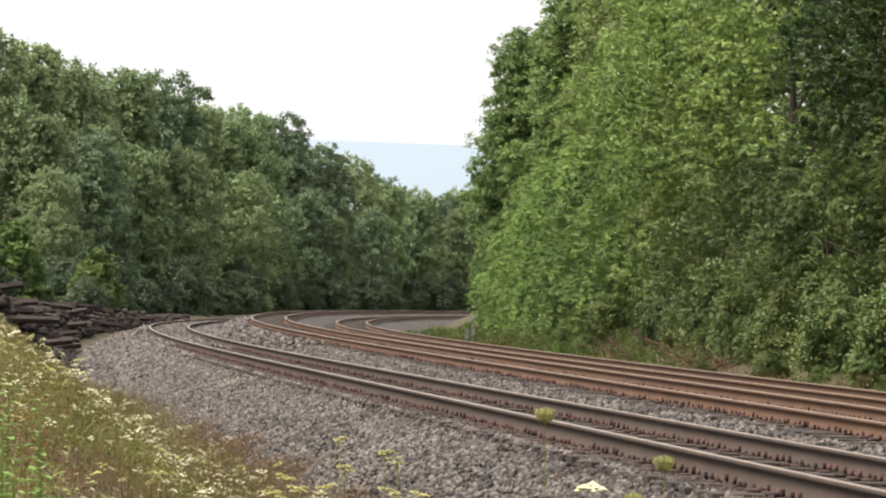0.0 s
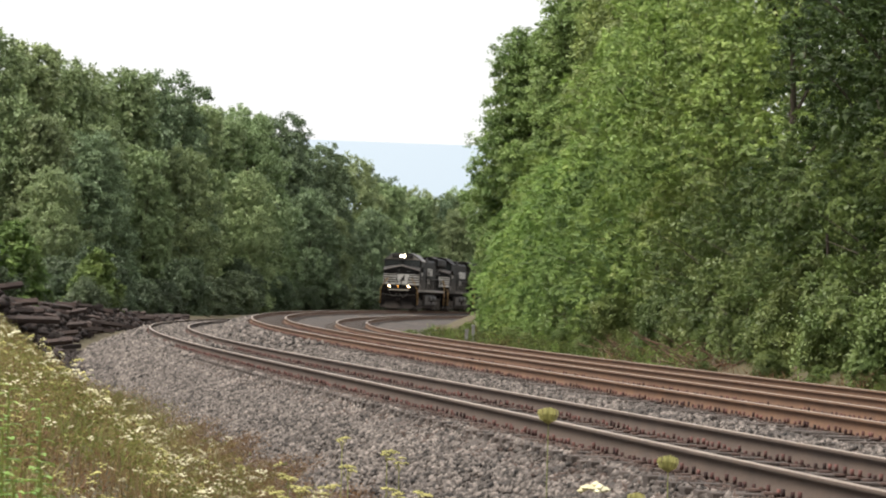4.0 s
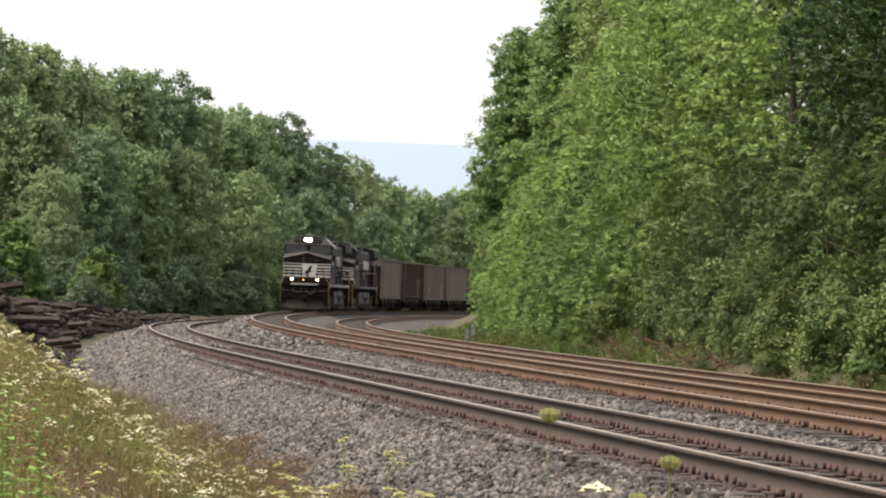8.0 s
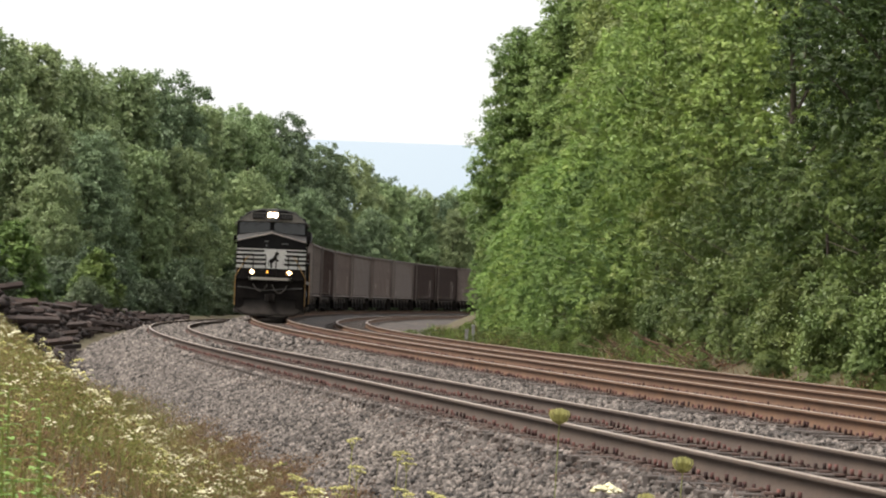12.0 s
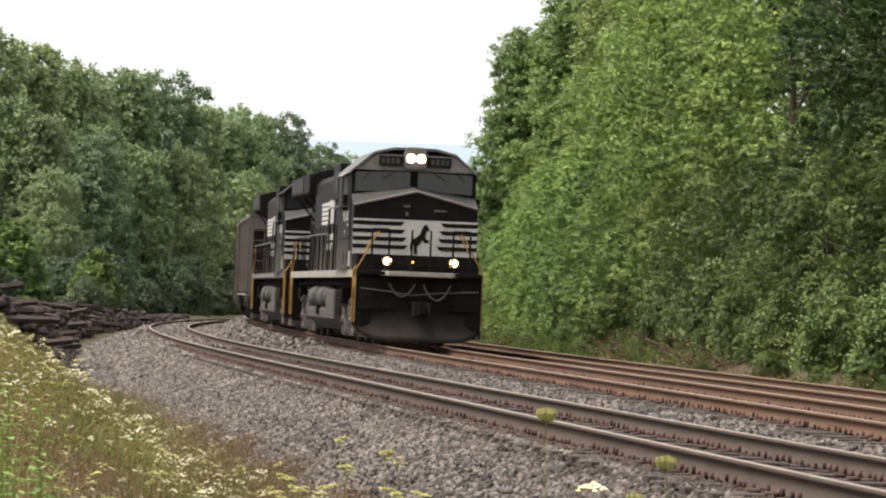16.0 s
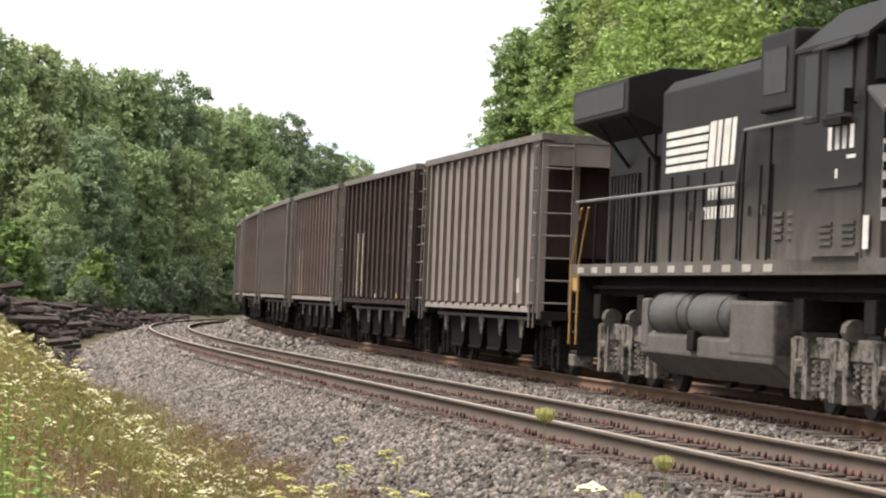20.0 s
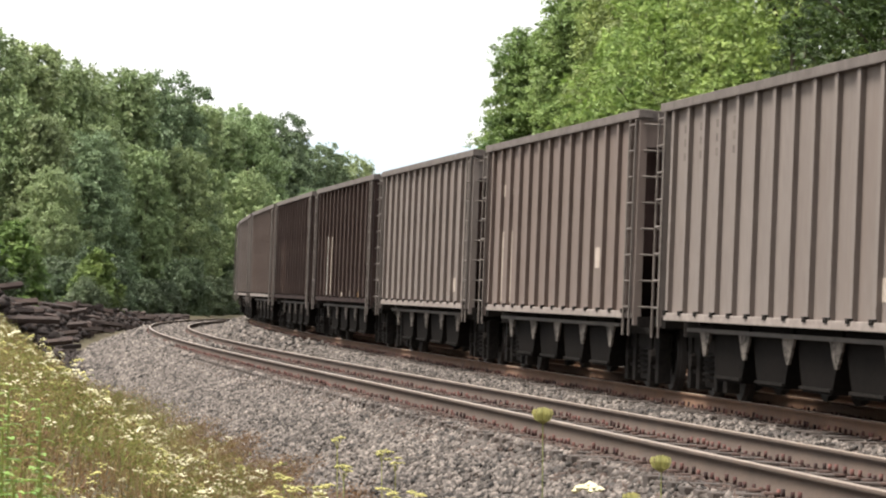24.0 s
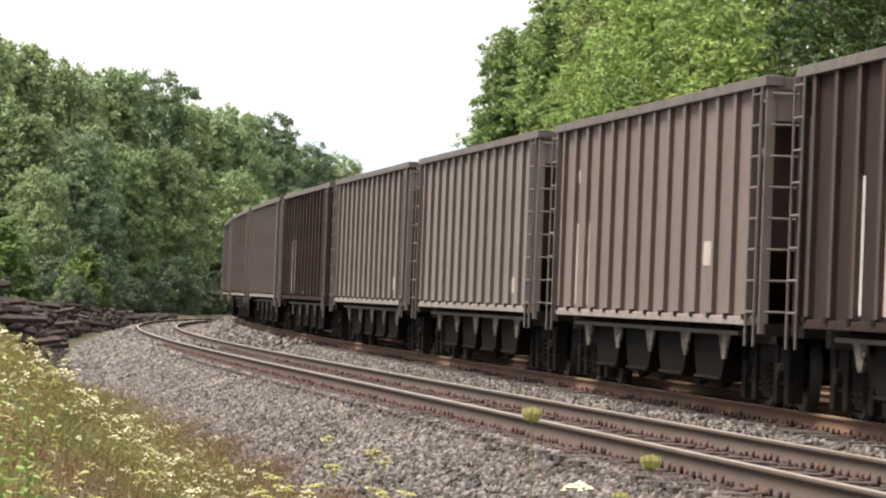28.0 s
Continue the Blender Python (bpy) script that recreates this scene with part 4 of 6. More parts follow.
        for a, b, c, e in zip(x, y, z, n):
            if noise.noise((a * 0.7, b * 0.3, low * 500)) < -0.22:
                continue
            h = 0.08 * min(1, max(0.4, (e - 6.6) / 1.8)) + rs.uniform(0.0, 0.2 + 0.22 * min(1, max(0, e - 8.6)))
            umbel(bm, (a, b, c + h), (low + 0.045 * rs.uniform() ** 2.5) * min(1.1, max(0.6, b / 38)), rs, 6, 0.6)
        me = bpy.data.meshes.new(name)
        bm.to_mesh(me)
        bm.free()
        me.materials.append(mat)
        tagged(new(name, me), label, "flowers", kind="stuff")


# ---- the heap of old ties ----
def heap_place(rs):
    """A place in the windrow of old ties along the outside of the curve, with its height there."""
    s = 194 - 132 * rs.uniform(0, 1) ** 1.2
    w = 1.1 + 1.1 * min(1, max(0, (s - 150) / 30))
    q = rs.uniform(-1, 1)
    n = 6.75 + 0.85 * min(1, max(0, (s - 70) / 60)) + w + q * w + 0.012 * max(0, s - 150)
    tall = 1.05 * (1 - 0.75 * q * q) * min(1, max(0.18, (s - 66) / 60))
    x, y, t = line(s, n)
    base = max(float(ground_z(np.array([float(x)]), np.array([float(y)]))[0]), float(bed_z(s, n)))
    return float(x), float(y), math.degrees(float(t)), base, tall


def build_heap():
    rs = np.random.RandomState(5)
    me = [unit_box("old_tie", M_OLDTIE, 2.2 * k, 0.12 + 0.07 * k, 0.10 + 0.06 * k, 0.012) for k in (0.95, 0.55, 0.36, 0.22)]
    for i in range(295):
        x, y, t, z, tall = heap_place(rs)
        ob = tagged(new("old_tie", me[rs.randint(4)]), "weathered dark railway tie lying in a tangled heap", "railway tie", "heap of old ties")
        ob.matrix_basis = pose(x, y, z + 0.12 + rs.uniform(0, 1) ** 0.8 * tall, rs.uniform(-35, 35), rs.uniform(-9, 9), t + rs.choice([0, 90, 40, -35]) + rs.uniform(-20, 20))
    # broken wood and soil that fill the heap
    v, f = [], []
    for i in range(2200):
        x, y, t, z, tall = heap_place(rs)
        r = rs.uniform(0.08, 0.3)
        v.append(OCTA * (1 + rs.uniform(-0.3, 0.3, (6, 1))) * r * np.array([1, 1, 0.7]) + np.array([x, y, z + rs.uniform(0, 0.85) * tall]))
        f.append(OCTF + 6 * i)
    for i in range(2200, 2750):                                     # the hollow between the bank and the stones
        s, n = rs.uniform(172, 203), rs.uniform(7.3, 9.6)
        x, y, _ = line(s, n)
        z = max(float(ground_z(np.array([float(x)]), np.array([float(y)]))[0]), float(bed_z(s, n)))
        v.append(OCTA * (1 + rs.uniform(-0.3, 0.3, (6, 1))) * rs.uniform(0.06, 0.2) * np.array([1, 1, 0.6]) + np.array([float(x), float(y), z + rs.uniform(-0.02, 0.1)]))
        f.append(OCTF + 6 * i)
    tagged(new("rubble", mesh_of("rubble", np.concatenate(v), np.concatenate(f), M_OLDTIE)), "dark broken wood and soil in the tie heap", "rubble", kind="stuff")


# ---- plants close to the camera, swaying in the wind ----
# places of the flower heads: x, y, z, radius, kind
NEAR_HEADS = [(0.420, 15.0, 0.800, 0.045, "bud"), (0.826, 14.0, 0.674, 0.043, "bud"), (0.523, 13.0, 0.609, 0.046, "open"), (0.695, 13.5, 0.565, 0.035, "bud"),
              (-0.444, 18.0, 0.554, 0.03, "yellow"), (-0.229, 17.5, 0.533, 0.034, "yellow"), (-0.364, 16.0, 0.512, 0.034, "yellow"), (-0.609, 16.0, 0.472, 0.036, "yellow"),
              (-0.530, 15.0, 0.474, 0.036, "yellow"), (-0.433, 15.5, 0.448, 0.036, "yellow"), (-0.164, 17.0, 0.506, 0.03, "yellow"), (-0.157, 15.0, 0.471, 0.036, "yellow"),
              (-0.057, 15.5, 0.445, 0.036, "yellow"), (-0.587, 14.6, 0.475, 0.034, "yellow")]


def build_near_plants():
    rs = np.random.RandomState(31)
    out = []
    for x, y, z, r, kind in NEAR_HEADS:
        base = float(ground_z(np.array([x]), np.array([y]))[0])
        h = z - base
        label = {"bud": "wild carrot with a closed yellow-green flower head", "open": "wild carrot with an open white flower head", "yellow": "tall weed with small yellow-green flower heads"}[kind]
        t = empty_thing("wild_carrot" if kind != "yellow" else "yellow_weed", label, "wildflower", "weeds near the track", Matrix.Translation((x, y, base)))
        bm = nb()
        bar_path(bm, [(0, 0, -0.05), (0.012, 0, h * 0.4), (0.006, 0.004, h * 0.75), (0, 0, h - r * 0.6)], 0.0022, 5)
        part("stem", bm, M_WEED_G, t)
        bm = nb()
        if kind == "open":
            umbel(bm, (0, 0, h), r, rs, 26)
        elif kind == "bud":
            for k in range(34):                                     # rays curl up into a nest
                a, q = k * 2.399, ((k + 0.5) / 34) ** 0.5
                p = [(0, 0, h - r * 0.9)]
                p += [(r * q * 0.75 * math.cos(a), r * q * 0.75 * math.sin(a), h - r * 0.55), (r * q * math.cos(a), r * q * math.sin(a), h - r * 0.05), (r * q * 0.88 * math.cos(a), r * q * 0.88 * math.sin(a), h + r * (0.55 - 0.3 * q))]
                bar_path(bm, p, r * 0.075, 4)
        else:
            for k in range(5):
                a, q = k * 2.399 + x * 40, r * (0.35 + 0.2 * k)
                c = (q * math.cos(a), q * math.sin(a), h + rs.uniform(-0.8, 0.4) * r)
                rod(bm, (0, 0, h - r * 1.6), c, 0.0015, 4)
                umbel(bm, c, r * 0.55, rs, 9)
        part("flower_head", bm, M_FLOWER if kind == "open" else M_FLOWER_Y, t, "white open flower head" if kind == "open" else "yellow-green flower head")
        out.append((t, x, y, base, h))
    return out


# how far the wind leans the plants: seconds and metres at the head of a plant 15 m away
WIND = [(0, 0.0), (0.5, -0.028), (1, -0.014), (1.5, -0.005), (2, -0.014), (2.5, 0.013), (3, 0.0), (3.5, 0.0), (4.5, 0.04), (5.5, 0.075), (6, 0.07), (6.5, 0.03), (7, 0.057), (7.5, 0.082), (8, 0.02),
        (8.5, 0.082), (9, 0.107), (9.5, 0.055), (10, 0.068), (10.5, 0.118), (11, 0.107), (11.5, 0.026), (12, 0.062), (12.5, 0.05), (13.5, 0.02), (14.5, -0.007), (15, 0.012), (16, 0.005), (17, -0.004),
        (18, 0.007), (19, 0.006), (20, 0.0), (20.5, -0.009), (21, -0.014), (21.5, 0.006), (22.5, -0.005), (23.5, -0.011), (24.5, -0.009), (25.5, 0.0), (26.5, -0.012), (27, 0.0), (28, -0.004)]


def sway(plants):
    for k, (t, x, y, base, h) in enumerate(plants):
        rows = []
        for q, (sec, lean) in enumerate(WIND):
            a = math.asin(max(-0.5, min(0.5, lean * (0.9 + 0.2 * math.sin(k * 1.7)) / h)))
            rows.append((float(sec), Matrix.Translation((x, y, base)) @ Matrix.Rotation(a, 4, "Y")))
        walk(t, rows)


def build_brush():
    """Dead branches thrown down at the foot of the bank."""
    rs = np.random.RandomState(77)
    for s, n, k in ((197, -8.6, 1.0), (202, -9.0, 1.2), (192, -8.9, 0.8), (207, -8.8, 0.9)):
        x, y, t = (float(v) for v in line(s, n))
        z = float(ground_z(np.array([x]), np.array([y]))[0])
        pile = empty_thing("brush_pile", "dead brown branches lying at the foot of the bank", "brush", "brush on the bank", Matrix.Translation((x, y, z)))
        for q in range(16):
            a, c = rs.uniform(-0.7, 0.7) + (3.1416 if q % 2 else 0), Vector((rs.uniform(-0.7, 0.7), rs.uniform(-1.5, 1.5), rs.uniform(0.05, 0.25)))
            L = rs.uniform(0.5, 1.3) * k
            end = c + Vector((math.cos(a) * L, math.sin(a) * L * 0.6, L * rs.uniform(0.1, 0.65)))
            mid = c.lerp(end, 0.55) + Vector((0, 0, rs.uniform(-0.05, 0.14)))
            bm = bar_path(nb(), [c, mid, end], 0.017, 5)
            for e in (0.3, 0.6, 0.85):
                p = mid.lerp(end, e)
                rod(bm, p, p + Vector((rs.uniform(-0.3, 0.3), rs.uniform(-0.3, 0.3), rs.uniform(0.0, 0.3))), 0.008, 4, 0.003)
            part("branch", bm, M_DEADWOOD, pile)


def build_marker():
    """A short weathered post beside the inner track."""
    for x, y, h in ((1.25, 146.0, 0.8), (1.02, 147.5, 0.6)):
        z = float(ground_z(np.array([x]), np.array([y]))[0])
        t = empty_thing("marker_post", "short weathered grey post beside the inner track", "post", m=Matrix.Translation((x, y, max(z, -0.75))))
        part("post", box(nb(), -0.06, 0.06, -0.06, 0.06, -0.2, h, 0.012), M_POST, t)
        part("cap", box(nb(), -0.075, 0.075, -0.075, 0.075, h, h + 0.05, 0.01), M_POST, t)


def build_near_leaves():
    """A bright leafy weed close to the camera."""
    rs = np.random.RandomState(9)
    for x, y, h in ((-1.10, 10.2, 0.70), (-1.02, 9.8, 0.66), (-1.18, 10.6, 0.76), (-1.12, 9.9, 0.72), (-1.06, 10.5, 0.68), (-1.15, 10.1, 0.74), (-1.09, 10.7, 0.80), (-1.0, 10.3, 0.6), (-1.2, 10.9, 0.8)):
        base = float(ground_z(np.array([x]), np.array([y]))[0])
        t = empty_thing("leafy_weed", "bright green broad-leaved weed close to the camera", "weed", "weeds near the track", Matrix.Translation((x, y, base)))
        part("stem", bar_path(nb(), [(0, 0, -0.05), (0.01, 0, h * 0.5), (0, 0, h)], 0.004, 5), M_WEED_G, t)
        for k in range(44):
            a, z = k * 2.399, h * (0.36 + 0.0155 * k)
            L = 0.075 * (1 - 0.012 * k)
            bm = nb()
            rows = []
            for q, w in ((0.0, 0.01), (0.3, 0.24), (0.6, 0.26), (0.85, 0.14), (1.0, 0.01)):
                r, zz = L * q, z + 0.5 * L * q - 0.55 * L * q * q
                rows.append([bm.verts.new((r * math.cos(a) - e * w * L * math.sin(a), r * math.sin(a) + e * w * L * math.cos(a), zz + abs(e) * 0.06 * L)) for e in (-1, 0, 1)])
            for p, q in zip(rows[:-1], rows[1:]):
                for e in (0, 1):
                    bm.faces.new((p[e], p[e + 1], q[e + 1], q[e]))
            part("leaf", bm, M_LEAF_N, t)


# ---- the train: x forward, y left, z up from the rail head, origin at mid-length ----
LL, CL = 22.3, 16.73


def wheel_mesh(r):
    bm = nb()
    for side in (-1, 1):
        rod(bm, (0, side * 0.70, 0), (0, side * 0.78, 0), r * 1.03, 20)
        rod(bm, (0, side * 0.78, 0), (0, side * 0.83, 0), r, 20, r * 0.97)
        for k in range(4):                                          # hub bolts show the turning
            a = k * math.pi / 2
            rod(bm, (r * 0.5 * math.cos(a), side * 0.82, r * 0.5 * math.sin(a)), (r * 0.5 * math.cos(a), side * 0.86, r * 0.5 * math.sin(a)), r * 0.16, 6)
    rod(bm, (0, -1.0, 0), (0, 1.0, 0), 0.09, 10)
    me = bpy.data.meshes.new("wheelset")
    bm.to_mesh(me)
    bm.free()
    me.materials.append(M_STEEL)
    return me


def truck_frame(axles, r, y, spring):
    """A side frame with pedestals, journal boxes and springs; axles: their x places."""
    bm = nb()
    s = 1 if y > 0 else -1
    x0, x1 = min(axles) - 0.75, max(axles) + 0.75
    box(bm, x0 + 0.3, x1 - 0.3, y - 0.06, y + 0.06, r + 0.12, r + 0.36, 0.02)
    for x in axles:
        for e in (-1, 1):                                           # pedestal legs with flared feet
            prism(bm, [(x + e * 0.16, r + 0.34), (x + e * 0.46, r + 0.34), (x + e * 0.40, r - 0.10), (x + e * 0.42, r - 0.36), (x + e * 0.20, r - 0.36), (x + e * 0.19, r - 0.05)], "y", y - 0.09, y + 0.09, 0.012)
        box(bm, x - 0.15, x + 0.15, y - 0.07, y + 0.07, r - 0.16, r + 0.14, 0.02)
        rod(bm, (x, y, r), (x, y + s * 0.14, r), 0.13, 10, 0.10)
    for a, b in zip(axles[:-1], axles[1:]):
        m = (a + b) / 2
        for dx in (-0.2, 0.2) if spring else (-0.14, 0.14):
            for k in range(5):
                rod(bm, (m + dx, y + s * 0.02, r - 0.24 + k * 0.075), (m + dx, y + s * 0.02, r - 0.20 + k * 0.075), 0.095, 8)
        prism(bm, [(m - 0.5, r + 0.12), (m + 0.5, r + 0.12), (m + 0.32, r - 0.32), (m - 0.32, r - 0.32)], "y", y - 0.03, y + 0.03)
    return bm


def coupler(parent, x, s):
    """A knuckle on its shank; s: +1 at the front end."""
    bm = nb()
    box(bm, min(x, x - s * 0.75), max(x, x - s * 0.75), -0.10, 0.10, 0.78, 0.98, 0.02)
    prism(bm, [(x - s * 0.3, -0.2), (x, -0.18), (x + s * 0.03, -0.02), (x - s * 0.1, 0.04), (x - s * 0.1, 0.1), (x, 0.2), (x - s * 0.3, 0.22)], "z", 0.72, 1.04, 0.015)
    part("coupler", bm, M_UNDER, parent)


def air_hose(parent, x, y, s):
    bm = nb()
    pts = [(x - s * 0.1, y, 1.12), (x + s * 0.05, y, 1.0), (x + s * 0.1, y * 0.85, 0.75), (x + s * 0.12, y * 0.6, 0.62), (x + s * 0.13, y * 0.4, 0.68)]
    bar_path(bm, pts, 0.028)
    part("air_hose", bm, M_TANK, parent)


def build_loco(label, lead):
    """A six-axle wide-cab freight locomotive."""
    t = empty_thing("locomotive", label, "locomotive", "locomotives")

    def X(a):
        return LL / 2 - a

    def bx(bm, a0, a1, y0, y1, z0, z1, bevel=0.0):
        return box(bm, X(a1), X(a0), y0, y1, z0, z1, bevel)

    # underframe, deck and sills
    bm = nb()
    bx(bm, 0.25, 21.05, -1.47, 1.47, 1.57, 1.75, 0.02)
    bx(bm, 0.4, 20.9, -1.15, 1.15, 1.30, 1.57)
    bx(bm, 0.6, 20.6, -0.5, 0.5, 0.85, 1.30)
    underframe = part("underframe", bm, M_UNDER, t)
    for y in (-1, 1):
        bm = nb()
        bx(bm, 1.1, 20.9, min(y * 1.475, y * 1.5), max(y * 1.475, y * 1.5), 1.585, 1.755)
        sill = part("side_sill", bm, M_SILL if lead else M_TANK, underframe, "dirty cream side sill stripe" if lead else "dusty grey side sill")
        if not lead:
            for k in range(12):
                part("reflector", bx(nb(), 6.6 + k * 1.2, 7.1 + k * 1.2, min(y * 1.5, y * 1.506), max(y * 1.5, y * 1.506), 1.62, 1.71), M_SILL, sill)
    # nose
    yw = 1.47
    bm = nb()
    v = [bm.verts.new(p) for p in [(X(1.62), -yw, 1.6), (X(1.62), yw, 1.6), (X(1.62), yw, 3.30), (X(1.60), 0, 3.66), (X(1.62), -yw, 3.30),
                                   (X(2.4), -yw, 1.6), (X(2.4), yw, 1.6), (X(2.4), yw, 3.56), (X(2.4), 0, 3.80), (X(2.4), -yw, 3.56)]]
    for q in ((0, 1, 2, 3, 4), (9, 8, 7, 6, 5), (1, 6, 7, 2), (5, 0, 4, 9), (0, 5, 6, 1)):
        bm.faces.new([v[i] for i in q])
    bmesh.ops.recalc_face_normals(bm, faces=bm.faces)
    nose = part("nose", bm, M_BLACK, t)
    bm = nb()
    def pt(a, y, z):
        return bm.verts.new((X(a), y, z))
    for s in (-1, 1):
        q = [pt(1.58, s * (yw + 0.01), 3.30), pt(1.55, 0, 3.665), pt(2.39, 0, 3.805), pt(2.39, s * (yw + 0.01), 3.565)]
        q2 = [bm.verts.new(k.co - Vector((0, 0, 0.05))) for k in q]
        bm.faces.new(q if s > 0 else q[::-1])
        bm.faces.new(q2[::-1] if s > 0 else q2)
        for i in range(4):
            bm.faces.new((q[i], q[(i + 1) % 4], q2[(i + 1) % 4], q2[i]))
    bmesh.ops.recalc_face_normals(bm, faces=bm.faces)
    part("nose_top", bm, M_NOSETOP, nose, "dusty grey sloping nose top")
    for s in (-1, 1):
        part("nose_edge", rod(nb(), (X(1.575), s * (yw + 0.005), 3.30), (X(1.545), 0, 3.665), 0.022, 6), M_CARSILL, nose, "pale edge of the nose")
    bm = nb()
    bx(bm, 1.585, 1.60, -yw - 0.005, yw + 0.005, 2.14, 2.98)
    band = part("striped_band", bm, M_WHITE, nose, "white band with black stripes across the nose")
    for i in range(4):
        z = 2.28 + i * 0.185
        for s in (-1, 1):
            bm = nb()
            inner = (0.16 if s < 0 else 0.5) + 0.03 * i
            prism(bm, [(s * yw * 1.004, z), (s * (inner + 0.1), z), (s * inner, z + 0.098), (s * yw * 1.004, z + 0.098)], "x", X(1.585) + 0.002, X(1.585) + 0.007)
            part("stripe", bm, M_UNDER, band)
    bm = nb()                                                       # plain dark emblem shape
    em = [(0.25, 0.0), (0.38, 0.0), (0.40, 0.12), (0.36, 0.26), (0.52, 0.35), (0.64, 0.47), (0.78, 0.38), (0.96, 0.40), (1.0, 0.50), (0.86, 0.49), (0.79, 0.57), (0.81, 0.68),
          (0.86, 0.78), (1.0, 0.79), (0.98, 0.87), (0.82, 0.99), (0.72, 0.98), (0.60, 0.85), (0.52, 0.68), (0.34, 0.57), (0.15, 0.51), (0.02, 0.40), (0.0, 0.15), (0.07, 0.12), (0.11, 0.34), (0.19, 0.30), (0.21, 0.14)]
    prism(bm, [(-0.12 + 0.46 * u, 2.17 + 0.72 * w) for u, w in em], "x", X(1.585) + 0.002, X(1.585) + 0.008)
    part("emblem", bm, M_UNDER, band)
    bm = nb()
    bx(bm, 1.565, 1.60, 0.42, 0.72, 3.20, 3.235)
    bx(bm, 1.565, 1.60, -0.30, -0.14, 3.28, 3.33)
    bx(bm, 1.565, 1.60, -0.24, -0.18, 3.08, 3.17)
    part("nose_marker", bm, M_GREY, nose)
    # front platform, anticlimber, pilot, plow
    bm = nb()
    bx(bm, 0.1, 1.62, -1.42, 1.42, 1.66, 1.74)
    bx(bm, 0.75, 1.66, -1.44, 1.44, 1.74, 2.14)
    part("front_platform", bm, M_UNDER, t)
    bm = nb()
    prism(bm, [(X(0.3), -0.95), (X(0.0), -0.75), (X(0.0), 0.75), (X(0.3), 0.95)], "z", 1.64, 1.75, 0.01)
    part("anticlimber", bm, M_SILL, t, "dusty cream anticlimber edge")
    bm = nb()
    bx(bm, 0.25, 0.4, -1.40, 1.40, 0.85, 1.66)
    part("pilot", bm, M_UNDER, t)
    bm = nb()                                                       # one curved blade, corners rounded off low down
    front, back = [], []
    for k in range(9):
        row, rear = [], []
        for q in range(21):
            y = -1.42 + 2.84 * q / 20
            e = abs(y) / 1.42
            lo = 0.11 + 0.30 * e ** 7
            z = lo + (1.27 - 0.10 * e ** 8 - lo) * k / 8
            a = 0.30 + 0.20 * e * e - 0.30 * (1 - k / 8) ** 1.6 * (1 - 0.3 * e)
            row.append(bm.verts.new((X(a), y, z)))
            rear.append(bm.verts.new((X(a + 0.05), y, z)))
        front.append(row)
        back.append(rear)
    for k in range(8):
        for q in range(20):
            bm.faces.new((front[k][q], front[k][q + 1], front[k + 1][q + 1], front[k + 1][q])).smooth = True
            bm.faces.new((back[k][q + 1], back[k][q], back[k + 1][q], back[k + 1][q + 1]))
        for q in (0, 20):
            bm.faces.new((front[k][q], front[k + 1][q], back[k + 1][q], back[k][q]))
    for k in (0, 8):
        for q in range(20):
            bm.faces.new((front[k][q], front[k][q + 1], back[k][q + 1], back[k][q]))
    bmesh.ops.recalc_face_normals(bm, faces=bm.faces)
    part("snow_plow", bm, M_PLOW, t, "black steel snow plow")
    for y0, y1, sag in ((-0.72, -0.12, 0.30), (0.08, 0.72, 0.36)):      # hoses slung across the pilot
        bm = nb()
        bar_path(bm, [(X(0.08), y0 + (y1 - y0) * k / 8, 1.46 - sag * math.sin(math.pi * k / 8) ** 0.8) for k in range(9)], 0.026, 6)
        part("brake_hose", bm, M_TANK, t, "grey rubber brake hose")
    part("uncoupling_lever", bar_path(nb(), [(X(0.12), -1.38, 1.33), (X(0.10), -0.6, 1.26), (X(0.08), -0.2, 1.2), (X(0.10), 0.6, 1.28), (X(0.12), 1.38, 1.33)], 0.018, 6), M_RESERVOIR, t)
    for e, s in ((-0.5, 1), (LL - 0.35, -1)):
        coupler(t, X(e), s)
        if s < 0:
            for y in (-0.55, 0.5):
                air_hose(t, X(e + s * 0.75), y, s)
    # step wells with yellow edges and hand irons
    for a, s in ((0.32, 1), (20.35, -1)):
        for y in (-1, 1):
            bm = nb()
            bx(bm, a - 0.02, a, min(y * 1.1, y * 1.47), max(y * 1.1, y * 1.47), 0.38, 1.6)
            steps = part("step_well", bm, M_UNDER, t)
            part("step_panel", bx(nb(), a + 0.62, a + 0.66, min(y * 1.1, y * 1.47), max(y * 1.1, y * 1.47), 0.38, 1.6), M_UNDER, steps)
            for k in range(4):
                z = 0.42 + 0.30 * k
                part("step", bx(nb(), a, a + 0.62, min(y * 1.12, y * 1.46), max(y * 1.12, y * 1.46), z, z + 0.035), M_BLACKDUST, steps)
            bm = nb()
            for q in (a + 0.02, a + 0.66):
                bar_path(bm, [(X(q), y * 1.49, 0.55), (X(q), y * 1.49, 1.75)] + ([(X(q), y * 1.05, 2.55), (X(q), y * 0.95, 2.66)] if s > 0 else [(X(q - 0.35), y * 1.46, 2.35), (X(q - 0.55), y * 1.46, 2.60)]), 0.018)
            part("hand_iron", bm, M_YELLOW, steps, "yellow painted hand irons")
            bm = nb()
            bx(bm, a, a + 0.62, min(y * 1.46, y * 1.475), max(y * 1.46, y * 1.475), 1.36, 1.60)
            part("step_edge", bm, M_YELLOW, steps, "rusty yellow step edge")
            bm = nb()
            bx(bm, a + 0.05, a + 0.55, min(y * 1.2, y * 1.5), max(y * 1.2, y * 1.5), 0.22, 0.40, 0.02)
